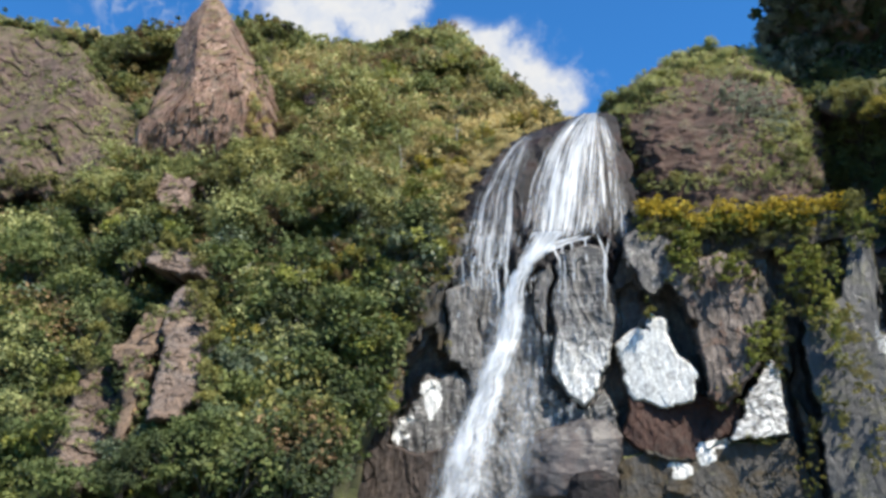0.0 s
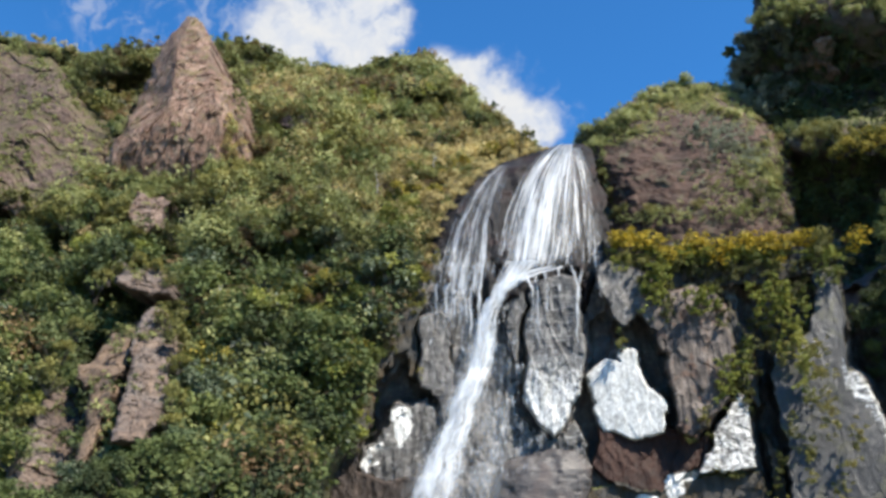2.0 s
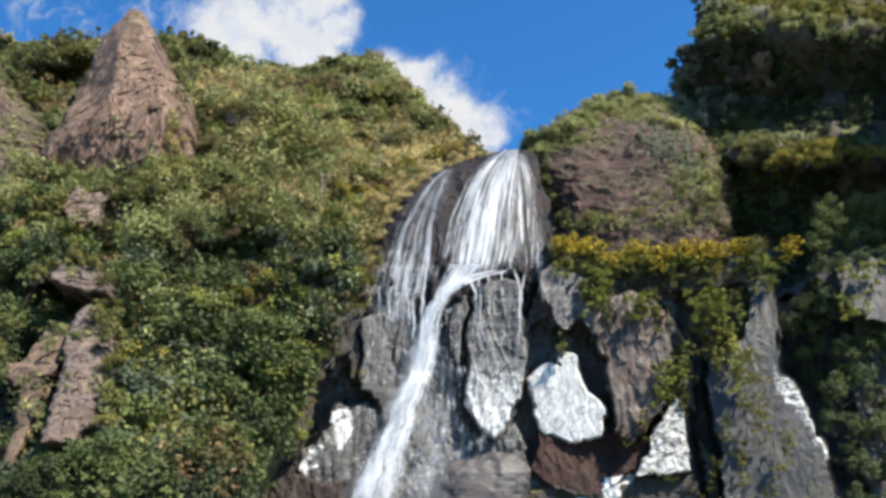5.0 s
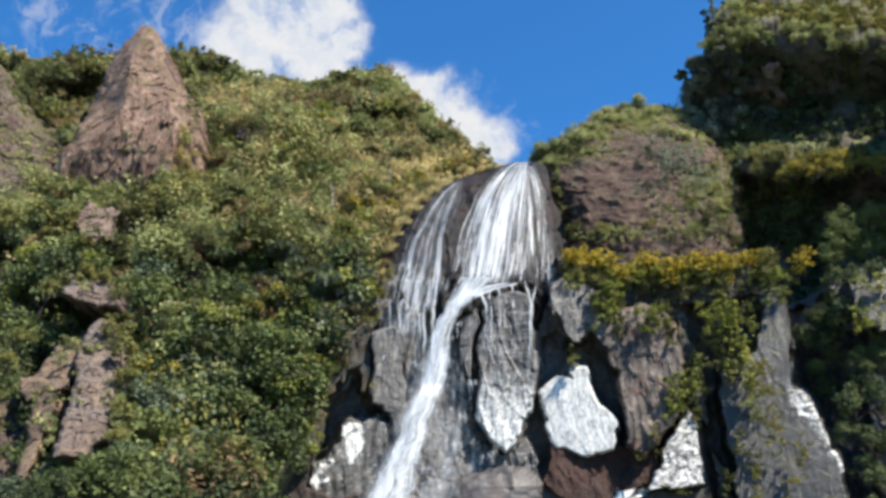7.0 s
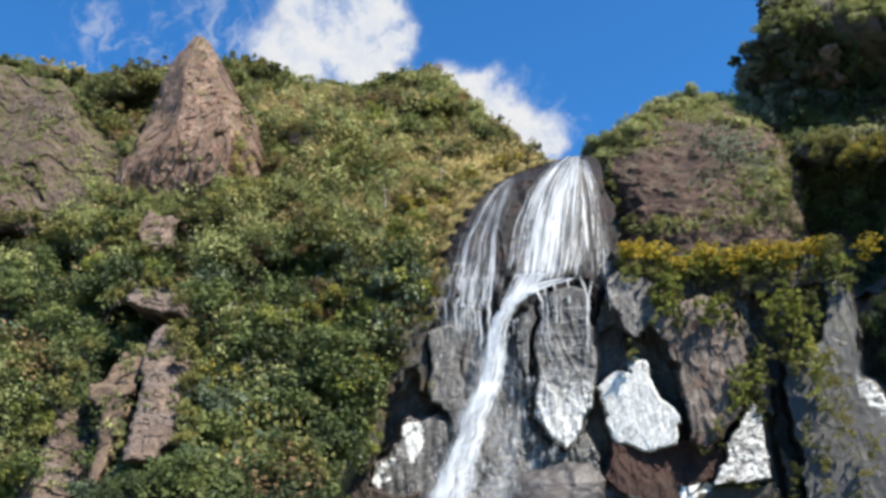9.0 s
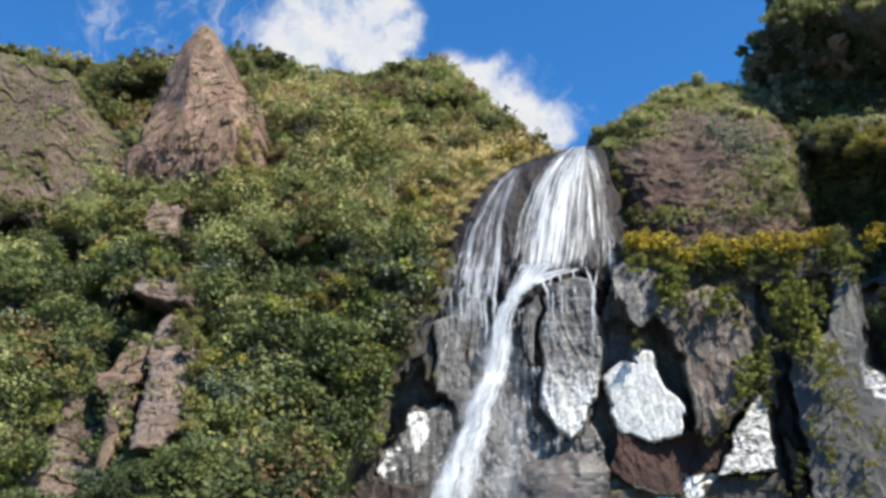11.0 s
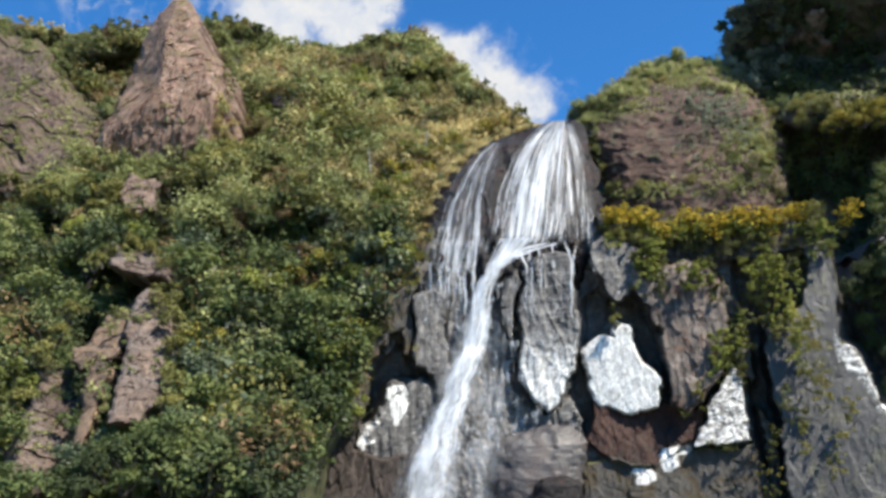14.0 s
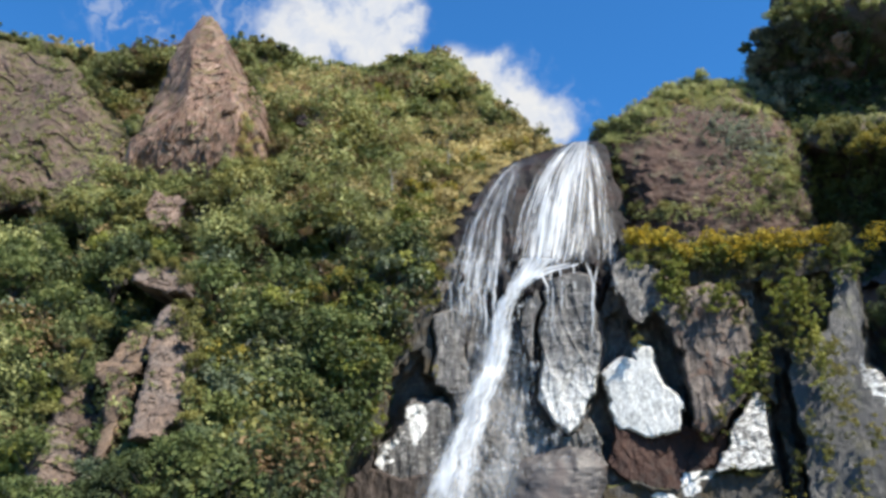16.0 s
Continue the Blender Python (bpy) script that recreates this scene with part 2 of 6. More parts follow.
FOOT_HIGH, FOOT_LOW = (float(spot(np.array(890.0), np.array(b), np.array(51.0))[2]) for b in (630.0, 760.0))
BUTTRESS_ROCK = rock_material("white_footed_basalt", (0.017, 0.0158, 0.0152), (0.050, 0.046, 0.044), (0.28, 0.268, 0.26), grain=1.8, pale_streaks=0.75, strata=0.75, bed=1.5, rough=0.42, streak=0.7, bump=0.6, lines=0, mottle=(FOOT_HIGH, FOOT_LOW), mottle_share=0.8)
SPLASH_ROCK = rock_material("splashed_basalt", (0.016, 0.015, 0.0145), (0.058, 0.053, 0.050), (0.24, 0.23, 0.222), grain=1.8, pale_streaks=0.75, rough=0.42, streak=0.7, bump=0.6, lines=0, mottle=(FOOT_HIGH + 6.0, FOOT_HIGH + 5.0), mottle_share=-0.7)
STREAKED_ROCK = rock_material("white_streaked_basalt", (0.016, 0.0155, 0.0155), (0.055, 0.052, 0.051), (0.20, 0.195, 0.19), grain=1.8, pale_streaks=0.75, rough=0.42, streak=0.6, bump=0.4, lines=0, mottle=(FOOT_HIGH + 6.0, FOOT_HIGH + 5.0), mottle_share=-0.1)
BOULDER_ROCK = rock_material("boulder_basalt", (0.040, 0.037, 0.037), (0.072, 0.066, 0.066), (0.125, 0.118, 0.118), rough=0.5, streak=0.25, tint=(0.085, 0.068, 0.064), tint_share=0.3, bump=0.3, lines=0, pale_streaks=0.2, spec=0.3)
BROKEN_ROCK = rock_material("broken_brown_rock", (0.014, 0.011, 0.010), (0.046, 0.034, 0.029), (0.135, 0.104, 0.088), grain=1.6, pale_streaks=0.5, rough=0.6, streak=0.7, bump=0.7, lines=0, spec=0.25)
PALE_ROCK = cracked_white_material("cracked_white_rock")
BROWN_ROCK = rock_material("brown_rock", (0.028, 0.022, 0.020), (0.098, 0.078, 0.068), (0.28, 0.225, 0.192), grain=1.8, pale_streaks=0.75, rough=0.5, streak=0.7, tint=(0.115, 0.062, 0.040), tint_share=0.12, bump=0.6, lines=0, spec=0.25)
RUST_ROCK = rock_material("rust_brown_rock", (0.012, 0.007, 0.006), (0.034, 0.015, 0.011), (0.070, 0.036, 0.027), grain=1.6, rough=0.6, streak=0.3, bump=0.5, lines=0, spec=0.2)
SPIRE_ROCK = rock_material("weathered_tuff", (0.050, 0.034, 0.028), (0.220, 0.136, 0.103), (0.48, 0.35, 0.28), grain=2.4, rough=0.9, streak=0.4, tint=(0.150, 0.125, 0.100), tint_share=0.25, lines=0, bump=1.0, moss=0.06, moss_colour=(0.12, 0.105, 0.04), spec=0.2)
CRAG_ROCK = rock_material("greyed_tuff", (0.036, 0.026, 0.023), (0.112, 0.077, 0.065), (0.23, 0.176, 0.152), grain=2.0, rough=0.9, streak=0.55, tint=(0.085, 0.078, 0.046), tint_share=0.1, lines=0, bump=1.0, moss=0.03, moss_colour=(0.085, 0.085, 0.030), spec=0.2)
SCAR_ROCK = rock_material("pinkish_rock", (0.05, 0.036, 0.029), (0.165, 0.112, 0.087), (0.33, 0.25, 0.205), grain=2.0, lines=0.1, rough=0.9, streak=0.2, bump=0.8)
TAN_ROCK = rock_material("tan_rock", (0.022, 0.015, 0.0122), (0.093, 0.064, 0.049), (0.215, 0.156, 0.119), grain=1.0, lines=0, rough=0.9, streak=0.75, pale_streaks=0.4, tint=(0.13, 0.105, 0.092), bump=0.4)
RIB_ROCK = rock_material("bright_tan_rock", (0.042, 0.029, 0.021), (0.150, 0.101, 0.069), (0.30, 0.218, 0.148), grain=1.0, lines=0, rough=0.9, streak=0.5, bump=0.4)
MOSSY_ROCK = rock_material("mossy_basalt", (0.015, 0.014, 0.013), (0.054, 0.050, 0.046), (0.114, 0.105, 0.094), rough=0.8, streak=0.4, tint=(0.054, 0.035, 0.011), tint_share=0.35, moss=0.1, bump=0.9, grain=1.5, lines=0)
SLAB_ROCK = rock_material("slab_basalt", (0.010, 0.0098, 0.0098), (0.024, 0.0232, 0.023), (0.062, 0.060, 0.0595), grain=1.8, pale_streaks=0.5, rough=0.45, streak=0.5, tint=(0.050, 0.048, 0.022), tint_share=0.15, moss=0.25, moss_colour=(0.062, 0.062, 0.018), bump=0.4, lines=0)
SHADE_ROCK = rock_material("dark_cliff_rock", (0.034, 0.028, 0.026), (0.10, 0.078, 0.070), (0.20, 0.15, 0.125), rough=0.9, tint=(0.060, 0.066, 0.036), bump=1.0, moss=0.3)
DOME_ROCK = rock_material("plum_brown_rock", (0.024, 0.014, 0.012), (0.068, 0.037, 0.028), (0.130, 0.080, 0.060), grain=1.8, rough=0.9, streak=0.2, tint=(0.090, 0.080, 0.048), tint_share=0.15, bump=0.8, strata=0.35, lines=0)
SOIL = soil_material("overgrown_soil", (0.03, 0.03, 0.014), (0.10, 0.08, 0.045), (0.06, 0.07, 0.02))
GROUND = soil_material("stony_ground", (0.14, 0.13, 0.115), (0.34, 0.32, 0.29), (0.06, 0.075, 0.025))
BARK = rock_material("bark", (0.012, 0.010, 0.008), (0.028, 0.023, 0.018), (0.05, 0.044, 0.036), grain=4.0, bump=0.3, lines=0)
PALE_BARK = rock_material("bleached_bark", (0.16, 0.15, 0.13), (0.34, 0.32, 0.29), (0.5, 0.48, 0.45), grain=4.0, bump=0.3)

LEAF_GREEN = leaf_material("leaf_green", ((0.068, 0.072, 0.020), (0.172, 0.168, 0.045), (0.235, 0.216, 0.060)))
LEAF_FRESH = leaf_material("leaf_fresh_green", ((0.088, 0.106, 0.020), (0.215, 0.236, 0.042), (0.325, 0.315, 0.068)))
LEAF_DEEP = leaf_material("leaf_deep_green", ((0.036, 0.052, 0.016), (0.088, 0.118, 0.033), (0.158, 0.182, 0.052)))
LEAF_OLIVE = leaf_material("leaf_olive", ((0.135, 0.152, 0.054), (0.282, 0.302, 0.110), (0.40, 0.405, 0.18)))
LEAF_DRY = leaf_material("leaf_dry", ((0.235, 0.190, 0.078), (0.45, 0.365, 0.155), (0.66, 0.55, 0.27)))
LEAF_YELLOW = leaf_material("leaf_yellow_flowering", ((0.064, 0.078, 0.015), (0.160, 0.158, 0.026), (0.295, 0.240, 0.038)), flower=(0.46, 0.36, 0.06, 1), flower_share=0.25)
LEAF_BLOOM = leaf_material("leaf_in_bloom", ((0.05, 0.060, 0.015), (0.13, 0.13, 0.025), (0.26, 0.21, 0.035)), flower=(0.52, 0.38, 0.03, 1), flower_share=0.6)
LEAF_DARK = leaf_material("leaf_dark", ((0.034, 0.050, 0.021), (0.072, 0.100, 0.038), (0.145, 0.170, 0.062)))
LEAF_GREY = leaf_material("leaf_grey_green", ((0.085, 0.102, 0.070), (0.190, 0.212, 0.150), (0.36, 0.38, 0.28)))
LEAF_GLOSSY = leaf_material("leaf_glossy_blue_green", ((0.030, 0.044, 0.024), (0.076, 0.102, 0.054), (0.150, 0.180, 0.105)), rough=0.45)
LEAF_RUST = leaf_material("leaf_rusty_brown", ((0.085, 0.052, 0.022), (0.190, 0.120, 0.055), (0.320, 0.220, 0.110)))
LEAF_MOSS = leaf_material("leaf_moss", ((0.065, 0.072, 0.012), (0.150, 0.145, 0.026), (0.250, 0.215, 0.052)))

WATER_MAIN = water_material("water_main", 0.385, 0.61, 20.0, 1.5, haze=0.18)
WATER_VEIL = water_material("water_veil", 0.46, 0.62, 24.0, 1.2, haze=0.03)
WATER_THIN = water_material("water_thin", 0.48, 0.66, 20.0, 3.0, 0.05)
WATER_CHUTE = water_material("water_chute", 0.34, 0.61, 5.0, 3.2, 0.22)
WATER_STRAND = water_material("water_strand", 0.38, 0.70, 2.0, 6.0, 0.12)
WATER_FAINT = water_material("water_faint", 0.46, 0.66, 16.0, 1.6, 0.03, haze=0.02)
WATER_FLECKS = water_material("water_flecks", 0.52, 0.66, 34.0, 7.0, 0.05)
WATER_SPRAY = water_material("water_spray", 0.40, 0.90, 3.0, 2.0, 0.2)


# ---- numeric noise ----
def lattice(i, seed):
    h = (i[..., 0] * 374761393 + i[..., 1] * 668265263 + i[..., 2] * 2147483647 + seed * 1274126177) & 0xFFFFFFFF
    h = ((h ^ (h >> 13)) * 1274126177) & 0xFFFFFFFF
    h = ((h ^ (h >> 16)) * 2246822519) & 0xFFFFFFFF
    return ((h ^ (h >> 15)) & 0xFFFFFF) / float(0xFFFFFF)


def smooth_noise(p, seed=0):
    """Value noise of places, from -1 to 1."""
    p = np.asarray(p, float)
    i = np.floor(p).astype(np.int64)
    f = p - i
    f = f * f * (3 - 2 * f)
    out = 0.0
    for dx in (0, 1):
        for dy in (0, 1):
            for dz in (0, 1):
                w = (f[..., 0] if dx else 1 - f[..., 0]) * (f[..., 1] if dy else 1 - f[..., 1]) * (f[..., 2] if dz else 1 - f[..., 2])
                out = out + w * lattice(i + np.array([dx, dy, dz]), seed)
    return out * 2 - 1


def fractal(p, octaves=4, seed=0, gain=0.5):
    out, amp, p = 0.0, 1.0, np.asarray(p, float)
    for k in range(octaves):
        out = out + amp * smooth_noise(p, seed + k * 7)
        p, amp = p * 2.03 + 5.3, amp * gain
    return out


def facets(p, seed=0, tilt=0.9):
    """Broken rock: cells with flat tilted faces."""
    p = np.asarray(p, float)
    i = np.floor(p).astype(np.int64)
    d1, out = np.full(p.shape[:-1], 9.0), np.zeros(p.shape[:-1])
    for dx in (-1, 0, 1):
        for dy in (-1, 0, 1):
            for dz in (-1, 0, 1):
                c = i + np.array([dx, dy, dz])
                off = p - c - np.stack([lattice(c, seed + s) for s in (1, 2, 3)], -1)
                d = np.linalg.norm(off, axis=-1)
                near = d < d1
                face = lattice(c, seed + 9) * 1.4 - 0.7
                for s, axis in ((4, 0), (5, 1), (6, 2)):
                    face = face + tilt * 2 * (lattice(c, seed + s) - 0.5) * off[..., axis]
                out = np.where(near, face, out)
                d1 = np.where(near, d, d1)
    return out


# ---- meshes ----
def link_mesh(name, verts, faces, material, parent=None, label="", smooth=True):
    me = bpy.data.meshes.new(name)
    verts = np.asarray(verts, np.float32).reshape(-1, 3)
    me.vertices.add(len(verts))
    me.vertices.foreach_set("co", verts.ravel())
    faces = np.asarray(faces, np.int32)
    n, k = faces.shape
    me.loops.add(n * k)
    me.loops.foreach_set("vertex_index", faces.ravel())
    me.polygons.add(n)
    me.polygons.foreach_set("loop_start", np.arange(0, n * k, k, dtype=np.int32))
    me.polygons.foreach_set("use_smooth", np.full(n, smooth))
    me.update(calc_edges=True)
    me.materials.append(material)
    ob = new(name, me)
    if parent is not None:
        ob.parent = parent
    return tagged(ob, label) if label else ob


def grid_faces(rows, cols, wrap=False):
    r, c = np.meshgrid(np.arange(rows - 1), np.arange(cols if wrap else cols - 1), indexing="ij")
    n = (c + 1) % cols
    return np.stack([r * cols + c, r * cols + n, (r + 1) * cols + n, (r + 1) * cols + c], -1).reshape(-1, 4)


def grid_normals(p, wrap=False):
    du = np.gradient(p, axis=0)
    dv = (np.roll(p, -1, 1) - np.roll(p, 1, 1)) if wrap else np.gradient(p, axis=1)
    n = np.cross(du, dv)
    return n / np.maximum(np.linalg.norm(n, axis=-1, keepdims=True), 1e-9)


def relief(p, size, seed, tall=1.0):
    """Rock relief: swells, ridges, stepped blocks and grit. tall: how much longer than wide the blocks stand."""
    q = p / size * np.array([1, 1, 1 / tall])
    warp = 0.35 * np.stack([smooth_noise(q * 1.3, seed + s) for s in (31, 32, 33)], -1)
    return 0.55 * fractal(q * 0.5, 3, seed + 3) + 0.6 * facets(q + warp * 0.6, seed) + 0.36 * facets(q * 2.2 + warp, seed + 50) + 0.18 * facets(q * 4.7 + warp, seed + 90) + 0.12 * fractal(q * 7, 3, seed + 5)


def roughen(p, n, amp, size, seed, tall=1.0, lean=0.0, cleft=0.0):
    """Moves a surface along its normals by rock relief; lean: the slant of the blocks, cleft: the depth of dark rifts."""
    q = p.copy()
    q[..., 0] -= lean * q[..., 2]
    h = relief(q, size, seed, tall)
    if cleft:
        r = q / size * np.array([0.9, 0.9, 0.9 / (1.6 * tall)])
        for k, wide in ((0, 0.10), (1, 0.13)):
            line = np.abs(fractal(r * (1 + 1.1 * k), 3, seed + 140 + k))
            h = h - cleft * (1 - 0.35 * k) * np.clip(1 - line / wide, 0, 1)
    return p + n * (amp * h)[..., None]


def within(poly, a, b):
    """How far inside a closed outline the directions (a, b) lie; negative outside."""
    q = np.array(poly, float)
    r = np.roll(q, -1, 0)
    best, odd = np.full(a.shape, 1e9), np.zeros(a.shape, bool)
    for (x0, y0), (x1, y1) in zip(q, r):
        dx, dy = x1 - x0, y1 - y0
        t = np.clip(((a - x0) * dx + (b - y0) * dy) / (dx * dx + dy * dy), 0, 1)
        best = np.minimum(best, np.hypot(a - x0 - t * dx, b - y0 - t * dy))
        if dy:
            odd ^= ((y0 > b) != (y1 > b)) & (a < x0 + (b - y0) * dx / dy)
    return np.where(odd, best, -best)


def rock_shape(levels, rows, cols, thick, amp, size, seed, tall=1.0, square=0.75, lean=0.0, cleft=0.0, foot=False):
    """A rock standing out of the wall: levels from top to bottom of (b, left, crest, right, metres ahead)."""
    L = np.array(levels, float)
    s = np.concatenate([[0], np.cumsum(np.hypot(np.diff(L[:, 0]), np.diff(L[:, 2])))])
    t = np.linspace(0, s[-1], rows)
    b, left, crest, right, y = (np.interp(t, s, L[:, k]) for k in range(5))
    ends = np.clip((t if foot else np.minimum(t, s[-1] - t)) / (0.05 * s[-1]), 0, 1) ** 0.5
    ends = 0.15 + 0.85 * ends
    th = np.linspace(0, 2 * np.pi, cols, endpoint=False)
    cx = np.sign(np.cos(th)) * np.abs(np.cos(th)) ** square
    cy = np.sign(np.sin(th)) * np.abs(np.sin(th)) ** square
    half = np.where(cx[None] > 0, (right - crest)[:, None], (crest - left)[:, None]) * ends[:, None]
    a = crest[:, None] + half * cx[None]
    depth = np.where(cy[None] < 0, thick, thick * 1.3) * ends[:, None]
    yy = y[:, None] + thick + depth * cy[None]
    p = spot(a, np.repeat(b[:, None], cols, 1), yy)
    n = grid_normals(p, True)
    mid = p.mean(1, keepdims=True)
    if ((p - mid) * n).sum() < 0:
        n = -n
    p = roughen(p, n, amp, size, seed, tall, lean, cleft)
    quads = grid_faces(rows, cols, True)
    return p.reshape(-1, 3), quads


def rock_front(levels, thick, square):
    """A function of (a, b): metres ahead to the front of a rock with these levels."""
    L = np.array(levels, float)

    def ahead(a, b):
        left, crest, right, y = (np.interp(b, L[:, 0], L[:, k]) for k in (1, 2, 3, 4))
        c = np.clip(np.where(a > crest, (a - crest) / (right - crest), (crest - a) / (crest - left)), 0, 1) ** (1 / square)
        return y + thick * (1 - (1 - c * c) ** (square / 2))

    return ahead


def rock(name, label, material, levels, rows=70, cols=90, thick=1.6, amp=0.35, size=1.5, seed=1, tall=1.3, square=0.75, category="rock", group="", smooth=True, lean=0.0, cleft=0.0, foot=False):
    verts, quads = rock_shape(levels, rows, cols, thick, amp, size, seed, tall, square, lean, cleft, foot)
    ob = link_mesh(name, verts, quads, material, smooth=smooth)
    bm = bmesh.new()
    bm.from_mesh(ob.data)
    bmesh.ops.holes_fill(bm, edges=[e for e in bm.edges if e.is_boundary])
    bmesh.ops.recalc_face_normals(bm, faces=bm.faces)
    bm.to_mesh(ob.data)
    bm.free()
    return tagged(ob, label, category, group)


RNG = np.random.default_rng(7)


def unit(v):
    return v / np.maximum(np.linalg.norm(v, axis=-1, keepdims=True), 1e-9)


def leaves(places, outward, size, spread=0.65, slim=0.55):
    """Leaf blades at places: pointed, folded along the middle, facing roughly outward."""
    n = len(places)
    face = unit(outward + spread * RNG.normal(size=(n, 3)))
    along = unit(np.cross(face, RNG.normal(size=(n, 3))))
    side = np.cross(face, along)
    ln = (size * RNG.uniform(0.6, 1.35, n))[:, None] if np.ndim(size) else (size * RNG.uniform(0.6, 1.35, (n, 1)))
    wd = ln * slim
    v = np.stack([places - along * ln * 0.5, places + side * wd * 0.5 - face * ln * 0.1, places + along * ln * 0.5 - face * ln * 0.12, places - side * wd * 0.5 - face * ln * 0.1], 1)
    base = np.arange(n)[:, None] * 4
    tris = np.concatenate([base + np.array([0, 1, 2]), base + np.array([0, 2, 3])], 0)
    return v.reshape(-1, 3), tris


def clump_points(count, lumps, seed):
    """Points through an uneven rounded crown of radius 1, in lumps with gaps, and the way outward at each."""
    r = np.random.default_rng(seed)
    mids = unit(r.normal(size=(lumps, 3)) * np.array([1, 1, 0.8]) + np.array([0, 0, 0.35]))
    mids *= r.uniform(0.45, 0.85, (lumps, 1))
    pick = r.integers(0, lumps, count)
    off = unit(r.normal(size=(count, 3))) * (r.uniform(0, 1, (count, 1)) ** 0.4) * r.uniform(0.28, 0.5, lumps)[pick][:, None]
    p = mids[pick] + off
    return p, unit(off + 0.4 * p + np.array([0, -0.1, 0.5]))


def scatter(name, label, category, centres, radii, size, material, per=70, lumps=5, parent=None, squash=0.8, slim=0.55):
    """One mass of low growth: many small uneven clumps of leaves."""
    shapes = [clump_points(per, lumps, 100 + k) for k in range(12)]
    pick = RNG.integers(0, 12, len(centres))
    turn = RNG.uniform(0, 6.283, len(centres))
    P, O, S = [], [], []
    for c, rad, k, a in zip(centres, radii, pick, turn):
        p, o = shapes[k]
        ca, sa = math.cos(a), math.sin(a)
        m = np.array([[ca, sa, 0], [-sa, ca, 0], [0, 0, 1]])
        P.append(c + (p @ m) * rad * np.array([1, 1, squash]))
        O.append(o @ m)
        S.append(np.full(len(p), size * (0.8 + 0.25 * rad)))
    v, f = leaves(np.concatenate(P), np.concatenate(O), np.concatenate(S), slim=slim)
    ob = link_mesh(name, v, f, material, parent, smooth=False)
    return tagged(ob, label, category, kind="stuff") if parent is None else ob


def tube(points, radii, sides=6):
    pts = np.asarray(points, float)
    d = unit(np.gradient(pts, axis=0))
    x = unit(np.cross(d, np.array([0.31, 0.92, 0.23])))
    y = np.cross(d, x)
    th = np.linspace(0, 2 * np.pi, sides, endpoint=False)
    ring = pts[:, None] + np.asarray(radii)[:, None, None] * (np.cos(th)[None, :, None] * x[:, None] + np.sin(th)[None, :, None] * y[:, None])
    return ring.reshape(-1, 3), grid_faces(len(pts), sides, True)


def join(pieces):
    verts, faces, k = [], [], 0
    for v, f in pieces:
        verts.append(v), faces.append(f + k)
        k += len(v)
    return np.concatenate(verts), np.concatenate(faces)


def shrub_model(name, label, material, seed, count=850, lumps=11, leaf=0.28, slim=0.55, tall=1.0, category="shrub", group=""):
    """A bush about one metre in radius on several crooked stems, its foot at the origin."""
    r = np.random.default_rng(seed)
    bush = new(name)
    p, o = clump_points(count, lumps, seed)
    p = p * np.array([1, 1, 0.85 * tall]) + np.array([0, 0, 0.75 * tall])
    v, f = leaves(p, o, leaf, slim=slim)
    link_mesh("crown", v, f, material, bush, smooth=False)
    stems = []
    for k in range(5):
        tip = unit(r.normal(size=3) * np.array([1, 1, 0.3]) + np.array([0, 0, 0.9])) * r.uniform(0.9, 1.3) * np.array([1, 1, tall])
        way = np.linspace(0, 1, 6)[:, None]
        stems.append(tube(way * tip + np.array([0, 0, -0.3]) * (1 - way) + 0.06 * r.normal(size=(6, 3)) * way, np.linspace(0.05, 0.012, 6), 5))
    v, f = join(stems)
    link_mesh("trunk", v, f, BARK, bush)
    return tagged(bush, label, category, group)


def tree_model(name, label, material, seed, count=3600, leaf=0.32, group=""):
    """A small tree four metres high: bent trunk, limbs, an open uneven crown."""
    r = np.random.default_rng(seed)
    tree = new(name)
    way = np.linspace(0, 1, 8)[:, None]
    line = way * np.array([0.4 * r.normal(), 0.4 * r.normal(), 3.4]) + 0.1 * r.normal(size=(8, 3)) * way - np.array([0, 0, 0.4]) * (1 - way)
    wood, P, O = [tube(line, np.linspace(0.13, 0.03, 8), 7)], [], []
    for k in range(9):
        base = line[r.integers(3, 8)]
        tip = base + np.array([*r.normal(size=2) * 0.9, r.uniform(0.1, 1.0)])
        w = np.linspace(0, 1, 5)[:, None]
        wood.append(tube(base + (tip - base) * w + 0.05 * r.normal(size=(5, 3)) * w, np.linspace(0.045, 0.012, 5), 5))
        p, o = clump_points(count // 9, 5, seed * 31 + k)
        P.append(tip + p * r.uniform(0.45, 0.8) * np.array([1, 1, 0.7])), O.append(o)
    v, f = join(wood)
    link_mesh("trunk", v, f, BARK, tree)
    v, f = leaves(np.concatenate(P), np.concatenate(O), leaf)
    link_mesh("crown", v, f, material, tree, smooth=False)
    return tagged(tree, label, "tree", group)


# ---- the land ----
SKYLINE = [(-1400, 150), (-700, 60), (-200, 40), (-60, 78), (0, 88), (60, 104), (130, 98), (200, 96), (300, 90), (350, 94), (400, 106), (440, 134), (480, 142), (530, 146),
           (570, 140), (600, 128), (640, 122), (690, 130), (720, 150), (745, 176), (770, 205), (800, 232), (840, 262), (880, 290), (950, 330), (1100, 370), (1700, 420)]


SCRUB_RIGHT = [(80, 900), (290, 872), (310, 808), (330, 775), (380, 724), (440, 694), (500, 668), (560, 640), (640, 575), (720, 545), (800, 515), (870, 455), (960, 420), (1200, 380)]


